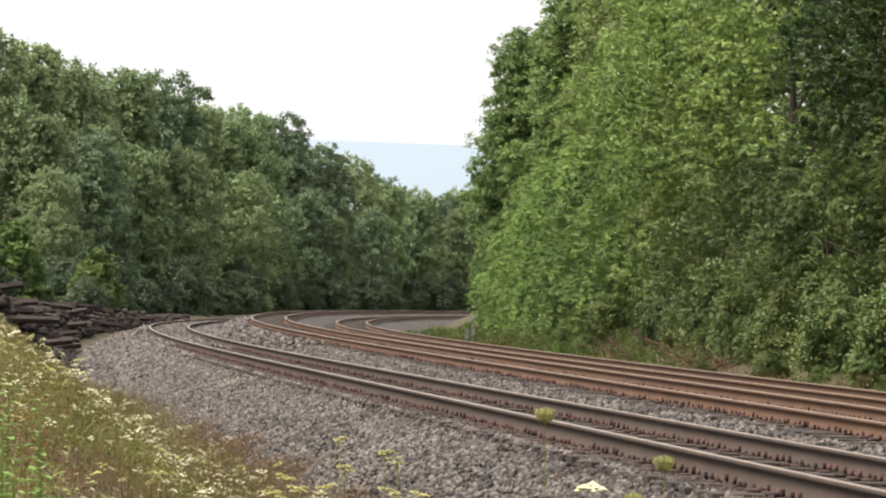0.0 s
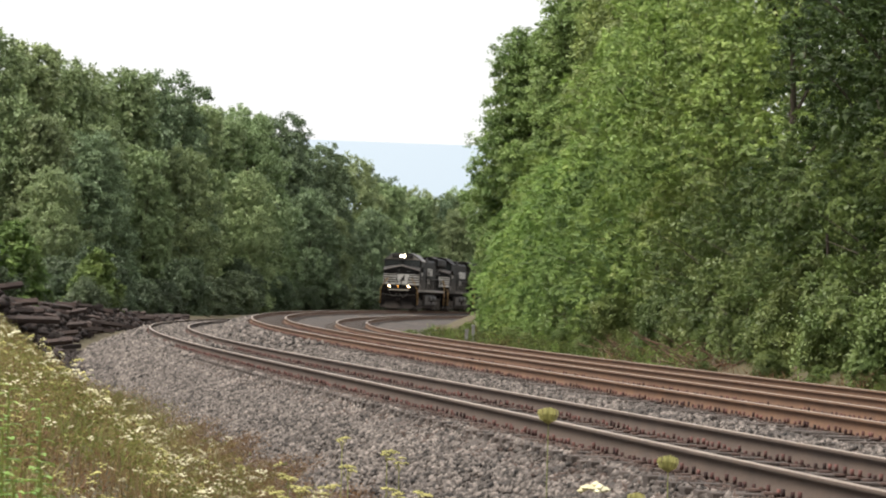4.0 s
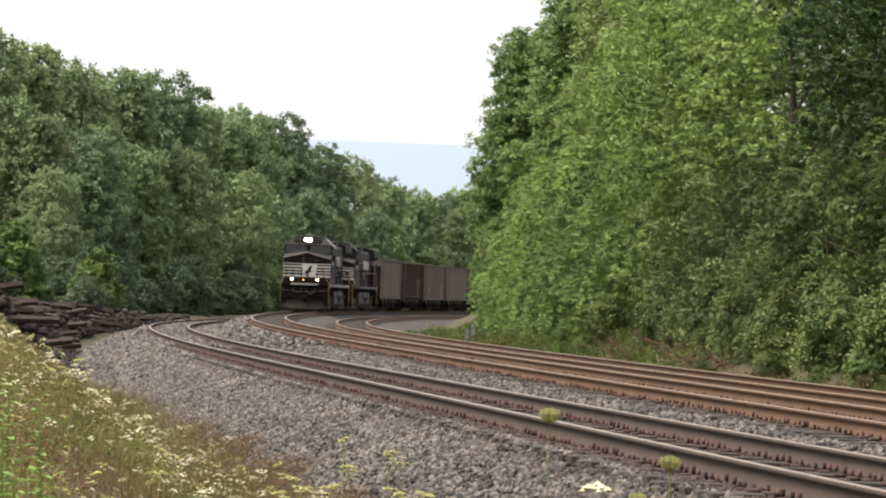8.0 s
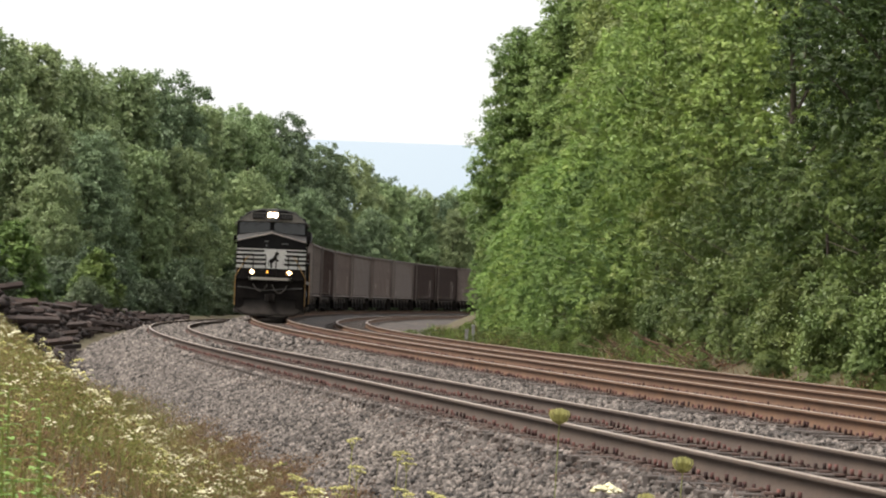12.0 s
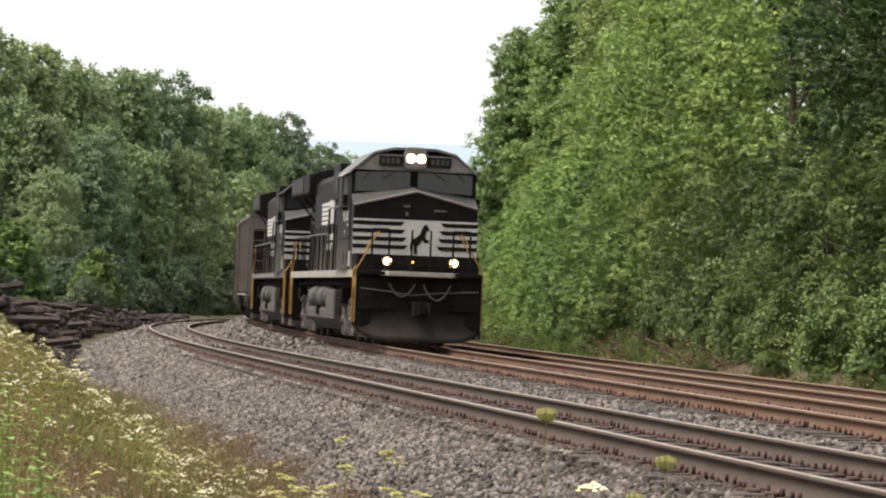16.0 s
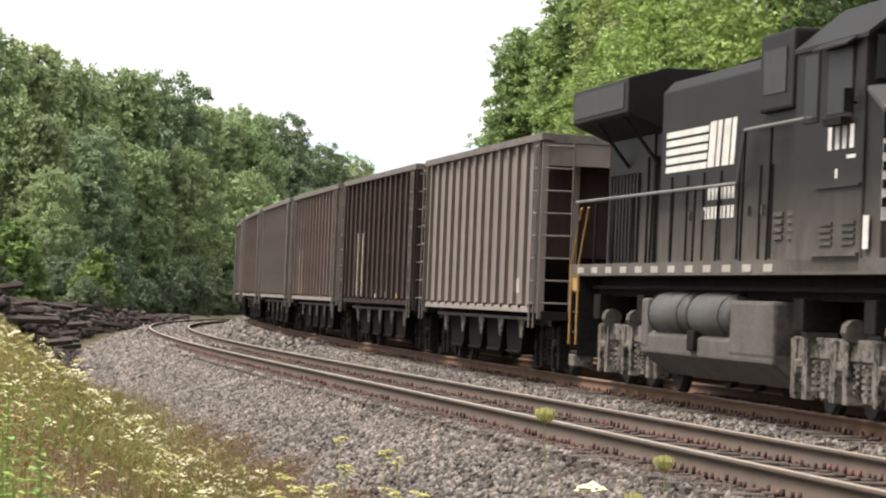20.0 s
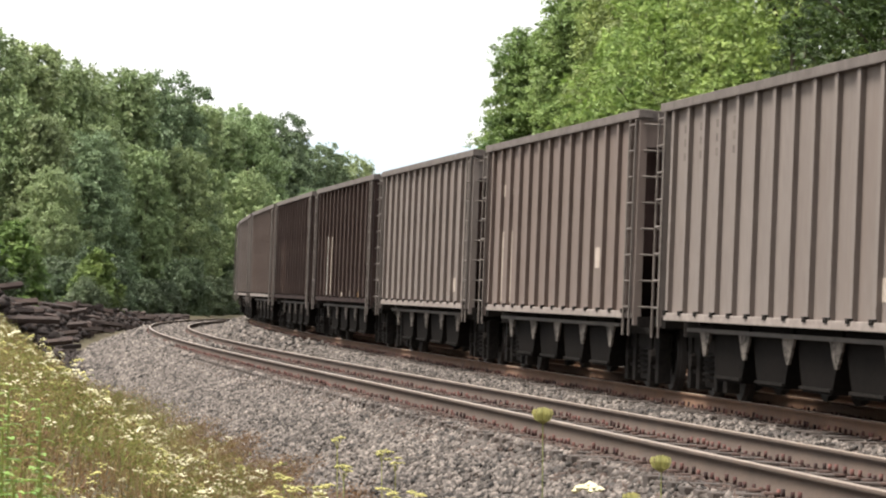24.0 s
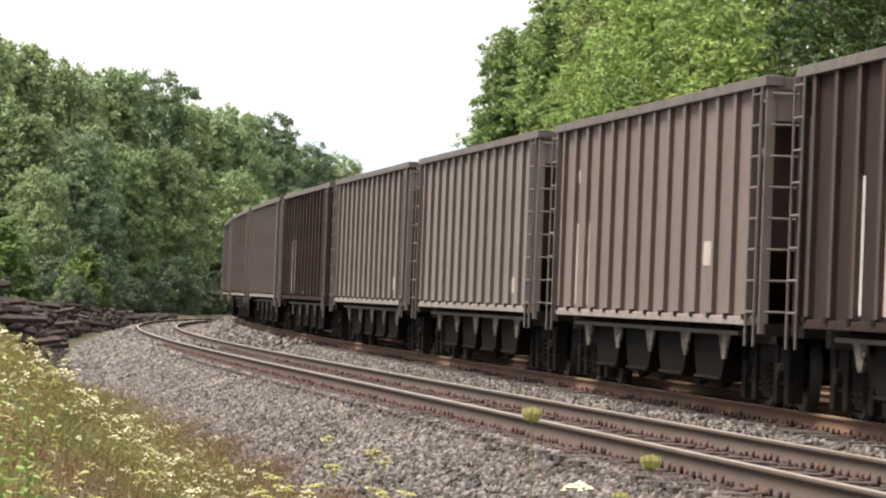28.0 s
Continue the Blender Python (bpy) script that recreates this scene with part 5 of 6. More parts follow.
            part("step_foot", bm, M_GRIT, steps)
    # cab
    cs = [(-1.5, 1.6), (1.5, 1.6), (1.5, 4.12), (0.95, 4.58), (0.5, 4.68), (-0.5, 4.68), (-0.95, 4.58), (-1.5, 4.12)]
    bm = nb()
    prism(bm, cs, "x", X(5.7), X(2.37), 0.02)
    cab = part("cab", bm, M_BLACK, t)
    bm = nb()
    prism(bm, [(1.53, 4.12), (0.97, 4.60), (0.5, 4.71), (-0.5, 4.71), (-0.97, 4.60), (-1.53, 4.12), (-1.53, 4.07), (-0.97, 4.54), (-0.5, 4.65), (0.5, 4.65), (0.97, 4.54), (1.53, 4.07)], "x", X(5.72), X(2.2))
    part("cab_roof", bm, M_GREY if lead else M_BLACK, cab, "dusty cab roof")
    bm = nb()
    prism(bm, [(-1.46, 4.16), (1.46, 4.16), (0.92, 4.54), (-0.92, 4.54)], "x", X(2.36), X(2.29))
    part("brow", bm, M_SILL if lead else M_BLACK, cab, "pale dusty brow over the windshield")
    for s in (-1, 1):
        bm = nb()
        prism(bm, [(s * 0.09, 3.70), (s * 1.40, 3.64), (s * 1.40, 4.10), (s * 0.09, 4.14)], "x", X(2.365), X(2.325))
        part("windshield", bm, M_GLASS, cab, "dark reflecting windshield pane")
        bm = nb()
        rod(bm, (X(2.30), s * 0.4, 4.18), (X(2.29), s * 0.75, 3.95), 0.012)
        rod(bm, (X(2.30), s * 1.0, 4.18), (X(2.29), s * 1.2, 3.95), 0.012)
        part("wiper", bm, M_UNDER, cab)
        bm = nb()
        bx(bm, 2.14, 2.33, min(s * 0.28, s * 0.86), max(s * 0.28, s * 0.86), 4.27, 4.50, 0.012)
        board = part("number_board", bm, M_BLACKDUST, cab, "dark number board")
        for k in range(4):
            y = s * 0.38 + s * k * 0.12
            part("marking_bar", bx(nb(), 2.133, 2.141, min(y, y + s * 0.07), max(y, y + s * 0.07), 4.32, 4.45), M_RESERVOIR, board)
    bm = nb()
    prism(bm, [(-0.26, 4.2), (0.26, 4.2), (0.28, 4.55), (0.2, 4.72), (-0.2, 4.72), (-0.28, 4.55)], "x", X(2.36), X(2.06), 0.02)
    head = part("headlight_housing", bm, M_GREY, cab)
    for y in (-0.12, 0.12):
        bm = nb()
        rod(bm, (X(2.06), y, 4.45), (X(2.03), y, 4.45), 0.095, 14)
        part("headlight", bm, M_HEADLIGHT if lead else M_GLASS, head, "glowing headlight" if lead else "unlit headlight")
        # ring added around the lens; on the lead engine it glows as glare
        part("reflector", rod(nb(), (X(2.058), y, 4.45), (X(2.045), y, 4.45), 0.118, 16), M_LAMP_HALO if lead else M_GREY, head, "ring around the lamp lens, glowing as its warm halo when lit")
    # cab side windows, sun visor, mirror, markings
    for y in (-1, 1):
        def flat(bm, a0, a1, z0, z1, d0=1.5, d1=1.515):
            return bx(bm, a0, a1, min(y * d0, y * d1), max(y * d0, y * d1), z0, z1)
        for a0, a1 in ((2.92, 4.05), (4.55, 5.2)):
            bm = nb()
            flat(bm, a0 - 0.05, a1 + 0.05, 3.27, 4.07, 1.49, 1.512)
            fr = part("window_frame", bm, M_BLACKDUST, cab)
            bm = nb()
            flat(bm, a0, a1, 3.32, 4.02, 1.505, 1.518)
            part("pane", bm, M_PANE, fr)
        bm = nb()
        prism(bm, [(y * 1.5, 4.13), (y * 1.64, 4.03), (y * 1.64, 4.01), (y * 1.5, 4.09)], "x", X(4.4), X(2.7))
        part("sun_visor", bm, M_SILL if lead else M_BLACKDUST, cab, "pale window visor" if lead else "dark window visor")
        bm = nb()
        flat(bm, 2.95, 3.8, 3.18, 3.26, 1.5, 1.62)
        rod(bm, (X(2.75), y * 1.5, 3.4), (X(2.75), y * 1.6, 3.4), 0.015)
        bx(bm, 2.72, 2.77, min(y * 1.54, y * 1.64), max(y * 1.54, y * 1.64), 3.3, 3.55)
        part("mirror", bm, M_UNDER, cab)
        for k in range(4):                                          # number as plain bars
            part("marking_bar", flat(nb(), 2.80 + k * 0.34, 2.98 + k * 0.34, 2.93, 3.18, 1.5, 1.506), M_WHITE, cab)
        part("marking_bar", flat(nb(), 2.7, 3.1, 2.82, 2.86, 1.5, 1.506), M_WHITE, cab)
        part("marking_bar", flat(nb(), 3.5, 3.62, 2.62, 2.72, 1.5, 1.506), M_WHITE, cab)
        bm = nb()
        flat(bm, 2.4, 4.6, 1.78, 1.82, 1.5, 1.54)
        flat(bm, 2.4, 4.5, 2.52, 2.55, 1.5, 1.53)
        for k in range(2):
            for j in range(4):
                flat(bm, 2.6 + k * 1.05, 3.2 + k * 1.05, 1.9 + j * 0.072, 1.935 + j * 0.072, 1.5, 1.52)
        part("louvre", bm, M_BLACK, cab)
        bm = nb()
        flat(bm, 2.0, 2.25, 1.85, 2.2, 1.5, 1.506)
        part("marking_bar", bm, M_WHITE, cab)
    # equipment bay behind the cab and long hood
    bm = nb()
    prism(bm, [(-1.36, 1.6), (1.36, 1.6), (1.36, 4.06), (1.22, 4.22), (-1.22, 4.22), (-1.36, 4.06)], "x", X(14.6), X(5.7), 0.02)
    bx(bm, 6.1, 7.95, -1.45, 1.45, 3.5, 4.42, 0.04)
    bay = part("equipment_bay", bm, M_BLACK, t)
    for y in (-1, 1):
        bm = nb()
        bx(bm, 6.45, 7.65, min(y * 1.45, y * 1.465), max(y * 1.45, y * 1.465), 3.70, 4.22)
        part("grille", bm, M_GRILLE, bay)
        b0, b1, z0, z1 = (8.45, 12.2, 2.96, 3.56) if lead else (9.6, 14.2, 2.96, 3.54)
        w, h, out = b1 - b0, z1 - z0, (min(y * 1.362, y * 1.37), max(y * 1.362, y * 1.37))
        for k in range(5):                                          # striped emblem: slanted bars behind two leaning blocks
            z = z0 + k * h / 5
            sl = 0.22 * (z - z0)
            prism(bm := nb(), [(X(b1), z), (X(b0 + 0.40 * w - sl), z), (X(b0 + 0.40 * w - sl - 0.03), z + h * 0.135), (X(b1), z + h * 0.135)], "y", *out)
            part("marking_bar", bm, M_WHITE, bay)
        for a in (b0 + 0.02 * w, b0 + 0.215 * w):
            for q0, q1 in ((0.0, 0.055), (0.075, 0.165)):
                prism(bm := nb(), [(X(a + q1 * w), z0), (X(a + q0 * w), z0), (X(a + q0 * w - 0.13), z1), (X(a + q1 * w - 0.13), z1)], "y", *out)
                part("marking_bar", bm, M_WHITE, bay)
        for k in range(8):
            for z in (2.54, 2.30):
                if (k, z) != (7, 2.54):
                    part("marking_bar", bx(nb(), b0 + k * 0.25, b0 + 0.15 + k * 0.25, *out, z, z + 0.155), M_WHITE, bay)
        for a in (5.75, 7.4, 8.05, 9.3, 10.4, 11.5, 12.6, 13.7):     # door joints and latches
            part("door_edge", bx(nb(), a, a + 0.035, min(y * 1.36, y * 1.385), max(y * 1.36, y * 1.385), 1.78, 2.9), M_BLACKDUST, bay)
        for a in (7.8, 8.6, 11.4, 12.3):
            part("latch", bx(nb(), a, a + 0.06, min(y * 1.36, y * 1.40), max(y * 1.36, y * 1.40), 2.3, 2.42), M_TANK, bay)
        for k in range(2):
            for j in range(4):
                part("louvre", bx(nb(), 6.0 + k * 0.75, 6.45 + k * 0.75, min(y * 1.36, y * 1.385), max(y * 1.36, y * 1.385), 2.0 + j * 0.09, 2.05 + j * 0.09), M_TANK, bay)
    bm = nb()
    prism(bm, [(-0.95, 1.6), (0.95, 1.6), (0.95, 3.9), (0.7, 4.2), (-0.7, 4.2), (-0.95, 3.9)], "x", X(17.2), X(14.6), 0.02)
    bx(bm, 17.2, 20.9, -0.98, 0.98, 1.6, 4.1, 0.02)
    hood = part("long_hood", bm, M_BLACK, t)
    for y in (-1, 1):
        for k in range(6):
            a = 14.7 + k * 0.56
            part("door_edge", bx(nb(), a, a + 0.05, min(y * 0.95, y * 1.01), max(y * 0.95, y * 1.01), 1.78, 3.3), M_BLACKDUST, hood)
        for k in range(9):
            a = 18.2 + k * 0.28
            part("grille_slat", bx(nb(), a, a + 0.14, min(y * 0.98, y * 1.02), max(y * 0.98, y * 1.02), 1.8, 3.1), M_BLACKDUST, hood)
    bm = nb()
    prism(bm, [(-0.98, 3.62), (-1.5, 3.84), (-1.55, 3.88), (-1.55, 4.36), (-1.0, 4.52), (1.0, 4.52), (1.55, 4.36), (1.55, 3.88), (1.5, 3.84), (0.98, 3.62)], "x", X(21.0), X(14.6 if lead else 16.3), 0.02)
    wing = part("radiator_wing", bm, M_BLACK, t)
    for y in (-1, 1):
        part("radiator_grille", bx(nb(), 16.6, 20.8, min(y * 1.55, y * 1.565), max(y * 1.55, y * 1.565), 3.94, 4.3), M_GRILLE, wing)
    for y in (-1, 1):
        for a in ((15.2, 17.4, 19.6) if lead else (16.9, 19.2)):
            part("brace", rod(nb(), (X(a), y * 0.98, 3.2), (X(a), y * 1.5, 3.86), 0.03, 6), M_BLACKDUST, wing)
    bm = nb()
    bx(bm, 12.6, 13.9, -0.45, 0.45, 4.2, 4.5, 0.03)
    part("exhaust_stack", bm, M_UNDER, hood)
    bm = nb()
    for a in (5.9, 6.2):
        rod(bm, (X(a), -0.6, 4.5), (X(a), -0.6, 4.62), 0.05, 8)
        rod(bm, (X(a + 0.25), -0.6, 4.62), (X(a - 0.3), -0.6, 4.62), 0.05, 8, 0.09)
    part("horn", bm, M_UNDER, cab)
    # ditch lights, headlamp glow ahead of the nose
    for y in (-0.78, 0.78):
        bm = nb()
        rod(bm, (X(0.30), y, 1.98), (X(0.15), y, 1.98), 0.13, 14)
        bx(bm, 0.15, 0.28, y - 0.05, y + 0.05, 1.74, 1.9)
        hs = part("ditch_light_housing", bm, M_BLACKDUST, t)
        bm = nb()
        rod(bm, (X(0.15), y, 1.98), (X(0.135), y, 1.98), 0.078, 14)
        # same added ring, glowing on the lead engine as the ditch light's halo
        part("reflector", rod(nb(), (X(0.149), y, 1.98), (X(0.142), y, 1.98), 0.108, 16), M_LAMP_HALO if lead else M_GREY, hs, "ring around the lamp lens, glowing as its warm halo when lit")
        part("ditch_light", bm, M_DITCH if lead else M_GLASS, hs, "glowing ditch light" if lead else "unlit ditch light")
    bm = nb()
    rod(bm, (X(0.75), -0.14, 1.98), (X(0.72), -0.14, 1.98), 0.035, 8)
    part("marker_light", bm, M_AMBER if lead else M_GLASS, t)
    # handrails
    for y in (-1, 1):
        for k in range(11):
            a = 5.6 + k * 1.5
            bm = nb()
            rod(bm, (X(a), y * 1.48, 1.6), (X(a), y * 1.46, 3.33 if a < 8.7 else 2.7), 0.018)
            part("handrail_post", bm, M_UNDER, t)
        bm = nb()
        bar_path(bm, [(X(4.8), y * 1.5, 3.33), (X(8.6), y * 1.47, 3.33), (X(9.0), y * 1.46, 2.7), (X(20.9), y * 1.46, 2.7)], 0.022)
        part("handrail", bm, M_GREY, t, "worn pale handrail")
    bm = nb()
    for y in (-1.15, -0.75, -0.22, 0.22, 0.75, 1.15):
        bar_path(bm, [(X(0.12), y, 1.62), (X(0.12), y, 2.72)], 0.024)
    bar_path(bm, [(X(0.12), -1.15, 2.72), (X(0.12), -0.75, 2.72)], 0.022)
    bar_path(bm, [(X(0.12), 0.75, 2.72), (X(0.12), 1.15, 2.72)], 0.022)
    bar_path(bm, [(X(0.12), -0.75, 1.95), (X(0.12), -0.22, 1.9), (X(0.12), 0.22, 1.9), (X(0.12), 0.75, 1.95)], 0.016)
    part("front_handrail", bm, M_UNDER, t)
    bm = nb()
    for y in (-1.15, -0.6, 0.6, 1.15):
        bar_path(bm, [(X(21.0), y, 1.7), (X(21.0), y, 2.7)], 0.022)
    bar_path(bm, [(X(21.0), -1.15, 2.7), (X(21.0), 1.15, 2.7)], 0.022)
    part("rear_handrail", bm, M_UNDER, t)
    bm = nb()
    bx(bm, 20.95, 21.08, -1.4, 1.4, 0.5, 1.7)
    part("rear_pilot", bm, M_UNDER, t)
    # fuel tank and air reservoirs
    bm = nb()
    prism(bm, [(-1.42, 0.78), (-1.42, 0.55), (-1.05, 0.26), (1.05, 0.26), (1.42, 0.55), (1.42, 0.78), (1.2, 0.95), (-1.2, 0.95)], "x", X(15.3), X(6.8), 0.03)
    for y in (-1, 1):
        bx(bm, 6.8, 9.3, min(y * 0.9, y * 1.43), max(y * 0.9, y * 1.43), 0.6, 1.28, 0.05)
        bx(bm, 14.8, 15.3, min(y * 0.9, y * 1.43), max(y * 0.9, y * 1.43), 0.6, 1.28, 0.05)
    tank = part("fuel_tank", bm, M_TANK, t, "dusty grey fuel tank")
    for y in (-1, 1):
        for a in (9.5, 12.2):
            bm = nb()
            rod(bm, (X(a), y * 1.2, 1.08), (X(a + 0.15), y * 1.2, 1.08), 0.2, 18, 0.3)
            rod(bm, (X(a + 0.15), y * 1.2, 1.08), (X(a + 2.25), y * 1.2, 1.08), 0.3, 18)
            rod(bm, (X(a + 2.25), y * 1.2, 1.08), (X(a + 2.4), y * 1.2, 1.08), 0.3, 18, 0.2)
            res = part("air_reservoir", bm, M_RESERVOIR, tank, "rounded grey air reservoir")
            res.data.polygons.foreach_set("use_smooth", np.array([len(p.vertices) == 4 for p in res.data.polygons]))
            for q in (0.16, 2.17):
                part("strap", rod(nb(), (X(a + q), y * 1.2, 1.08), (X(a + q + 0.05), y * 1.2, 1.08), 0.308, 18), M_BLACKDUST, res)
        # dark panel added behind the drums for the shade of the cavity
        part("recess", bx(nb(), 9.35, 14.75, min(y * 0.86, y * 0.9), max(y * 0.86, y * 0.9), 0.7, 1.3), M_UNDER, tank)
        bm = nb()
        bx(bm, 11.3, 11.75, min(y * 1.3, y * 1.48), max(y * 1.3, y * 1.48), 0.62, 0.88, 0.02)
        part("fuel_gauge", bm, M_UNDER, tank)
    # trucks
    for c in (4.35, 17.6):
        ax = [X(c - 2.0), X(c), X(c + 2.0)]
        for y in (-1.12, 1.12):
            tf = part("truck_frame", truck_frame(ax, 0.53, y, True), M_GRIT, t, "dust-caked truck side frame")
            for x in ax:
                part("brake_cylinder", rod(nb(), (x + 0.45, y * 1.06, 0.98), (x + 0.72, y * 1.06, 0.98), 0.13, 10), M_TANK, tf)
        for x in ax:
            ob = sub("wheelset", LOCO_WHEEL, t)
            ob.location = (x, 0, 0.53)
    # rear step cables and clutter under the walkway
    bm = nb()
    for y in (-1, 1):
        for a in (2.2, 5.6, 15.6, 19.2):
            bx(bm, a, a + 0.5, min(y * 0.9, y * 1.35), max(y * 0.9, y * 1.35), 0.95, 1.32, 0.02)
        bar_path(bm, [(X(1.6), y * 1.3, 1.42), (X(20), y * 1.3, 1.42)], 0.03)
    part("pipework", bm, M_UNDER, t)
    return t


def build_car(paint, label, posts=14):
    """A coal hopper with outside posts and a sawtooth underside."""
    t = empty_thing("coal_hopper", label, "hopper car", "coal hoppers")
    kind, paint = paint, CAR_PAINT[paint]

    def X(a):
        return CL / 2 - a

    e0, e1 = 0.85, CL - 0.85
    b_0, b_1 = 1.5, CL - 1.5
    for y in (-1, 1):
        bm = nb()
        box(bm, X(b_1), X(b_0), min(y * 1.40, y * 1.442), max(y * 1.40, y * 1.442), 1.05, 3.80)
        side = part("side_sheet", bm, paint, t)
        for k in range(posts):
            a = b_0 + 0.08 + (b_1 - b_0 - 0.16) * k / (posts - 1)
            p = sub("post", CAR_POST[paint.name], side)
            p.location = (X(a), y * 1.455, 0)
        bm = nb()
        box(bm, X(e1 + 0.05), X(e0 - 0.05), min(y * 1.33, y * 1.54), max(y * 1.33, y * 1.54), 3.76, 3.88, 0.012)
        part("top_chord", bm, M_CHORD, t, "dusty brown-grey top chord")
        bm = nb()
        box(bm, X(b_1), X(b_0), min(y * 1.34, y * 1.53), max(y * 1.34, y * 1.53), 0.99, 1.09, 0.01)
        part("side_sill", bm, paint if kind == "dark" else M_CARSILL, t, "dusty side sill")
        bm = nb()
        for k in range(posts):
            a = b_0 + 0.08 + (b_1 - b_0 - 0.16) * k / (posts - 1)
            box(bm, X(a + 0.09), X(a - 0.09), min(y * 1.5, y * 1.545), max(y * 1.5, y * 1.545), 1.06, 1.12)
        part("post_feet", bm, M_UNDER, t, "dark bolted feet of the posts")
        for a0, a1, z0, z1, mat in PATCHES[kind]:
            part("paint_patch", box(nb(), X(a1), X(a0), min(y * 1.444, y * 1.448), max(y * 1.444, y * 1.448), z0, z1), mat, side, "worn paint patch")
    # ends, corner posts, end platforms, ladders
    for s, e in ((1, e0), (-1, e1)):
        bm = nb()
        box(bm, min(X(e + s * 0.62), X(e + s * 0.67)), max(X(e + s * 0.62), X(e + s * 0.67)), -1.36, 1.36, 1.9, 3.80)
        x = X(e + s * 0.67)
        prism(bm, [(x, 1.9), (x - s * 0.06, 1.9), (x - s * 1.5, 0.95), (x - s * 1.44, 0.95)] if s > 0 else [(x, 1.9), (x + 0.06, 1.9), (x + 1.5, 0.95), (x + 1.44, 0.95)], "y", -1.34, 1.34)
        end = part("end_sheet", bm, CAR_PAINT["dark"], t, "dark brown end sheet")
        for y in (-0.85, 0, 0.85):
            bm = nb()
            box(bm, min(X(e + s * 0.54), X(e + s * 0.62)), max(X(e + s * 0.54), X(e + s * 0.62)), y - 0.05, y + 0.05, 1.0, 3.75)
            part("end_post", bm, paint, end)
        bm = nb()
        box(bm, min(X(e), X(e + s * 0.14)), max(X(e), X(e + s * 0.14)), -1.5, 1.5, 3.72, 3.87, 0.01)
        part("end_chord", bm, M_CHORD, t)
        bm = nb()
        box(bm, min(X(e + s * 0.02), X(e + s * 0.08)), max(X(e + s * 0.02), X(e + s * 0.08)), -1.4, 1.4, 3.36, 3.72)
        part("end_band", bm, paint, t)
        for y in (-1, 1):
            bm = nb()
            box(bm, min(X(e), X(e + s * 0.1)), max(X(e), X(e + s * 0.1)), min(y * 1.4, y * 1.5), max(y * 1.4, y * 1.5), 0.9, 3.8)
            part("corner_post", bm, paint, t)
            bm = nb()
            for k in range(8):
                z = 1.15 + k * 0.36
                rod(bm, (X(e + s * 0.02), y * 1.56, z), (X(e + s * 0.48), y * 1.56, z), 0.016, 5)
                rod(bm, (X(e - s * 0.05), y * 1.0, z), (X(e - s * 0.05), y * 1.45, z), 0.016, 5)
            for q in (0.02, 0.48):
                rod(bm, (X(e + s * q), y * 1.56, 0.75), (X(e + s * q), y * 1.56, 3.75), 0.018, 5)
            rod(bm, (X(e - s * 0.05), y * 1.0, 1.0), (X(e - s * 0.05), y * 1.0, 3.75), 0.018, 5)
            part("ladder", bm, M_LADDER, t, "dull brown-grey steel ladder")
        bm = nb()
        box(bm, min(X(e - s * 0.1), X(e + s * 0.4)), max(X(e - s * 0.1), X(e + s * 0.4)), -1.45, 1.45, 0.88, 1.02)
        part("end_sill", bm, M_UNDER, t)
        coupler(t, X(0.0 if s > 0 else CL), s)
    # coal heaped below the rim
    v, f = [], []
    nx, ny = 28, 8
    rs = np.random.RandomState(len(label))
    for i in range(nx + 1):
        for j in range(ny + 1):
            u, w = i / nx, j / ny
            h = 3.62 + 0.34 * math.sin(math.pi * w) * (0.55 + 0.45 * math.sin(u * 9.4 + 1)) * min(1, 6 * u, 6 * (1 - u)) + rs.uniform(-0.03, 0.03)
            v.append((X(e0 + 0.3 + (e1 - e0 - 0.6) * u), -1.33 + 2.66 * w, h))
    i = (np.arange(nx)[:, None] * (ny + 1) + np.arange(ny)).ravel()
    sub("coal_load", mesh_of("coal_load", v, np.column_stack([i, i + 1, i + ny + 2, i + ny + 1]), M_COAL), t, "heaped black coal")
    # underframe, hopper bays, gussets
    bm = nb()
    box(bm, X(CL - 0.7), X(0.7), -0.2, 0.2, 0.72, 1.0)
    part("centre_sill", bm, M_UNDER, t)
    bays, b0, b1 = 4, 3.5, CL - 3.5
    w = (b1 - b0) / bays
    for k in range(bays):
        a = b0 + k * w
        bm = nb()
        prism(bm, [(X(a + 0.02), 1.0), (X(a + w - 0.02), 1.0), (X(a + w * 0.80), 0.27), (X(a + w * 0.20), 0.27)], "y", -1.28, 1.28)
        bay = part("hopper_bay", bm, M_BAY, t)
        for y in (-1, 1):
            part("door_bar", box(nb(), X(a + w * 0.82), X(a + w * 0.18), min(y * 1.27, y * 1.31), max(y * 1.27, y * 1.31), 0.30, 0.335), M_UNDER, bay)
    # dark block added so that no light shows between the bays
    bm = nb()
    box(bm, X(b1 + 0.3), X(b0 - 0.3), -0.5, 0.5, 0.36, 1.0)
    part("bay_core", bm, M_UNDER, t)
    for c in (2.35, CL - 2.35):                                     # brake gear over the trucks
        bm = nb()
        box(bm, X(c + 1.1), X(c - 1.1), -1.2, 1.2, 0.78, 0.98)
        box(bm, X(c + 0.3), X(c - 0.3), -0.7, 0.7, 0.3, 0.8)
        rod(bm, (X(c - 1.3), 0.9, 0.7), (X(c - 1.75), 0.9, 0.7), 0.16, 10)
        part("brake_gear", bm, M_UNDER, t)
    for k in range(bays + 1):
        a = b0 + k * w
        for y in (-1, 1):
            bm = nb()
            prism(bm, [(X(a - 0.36), 0.90), (X(a + 0.36), 0.90), (X(a + 0.06), 0.56), (X(a - 0.06), 0.56)], "y", min(y * 1.33, y * 1.36), max(y * 1.33, y * 1.36))
            part("gusset", bm, M_GRIT, t, "pale dusty gusset plate")
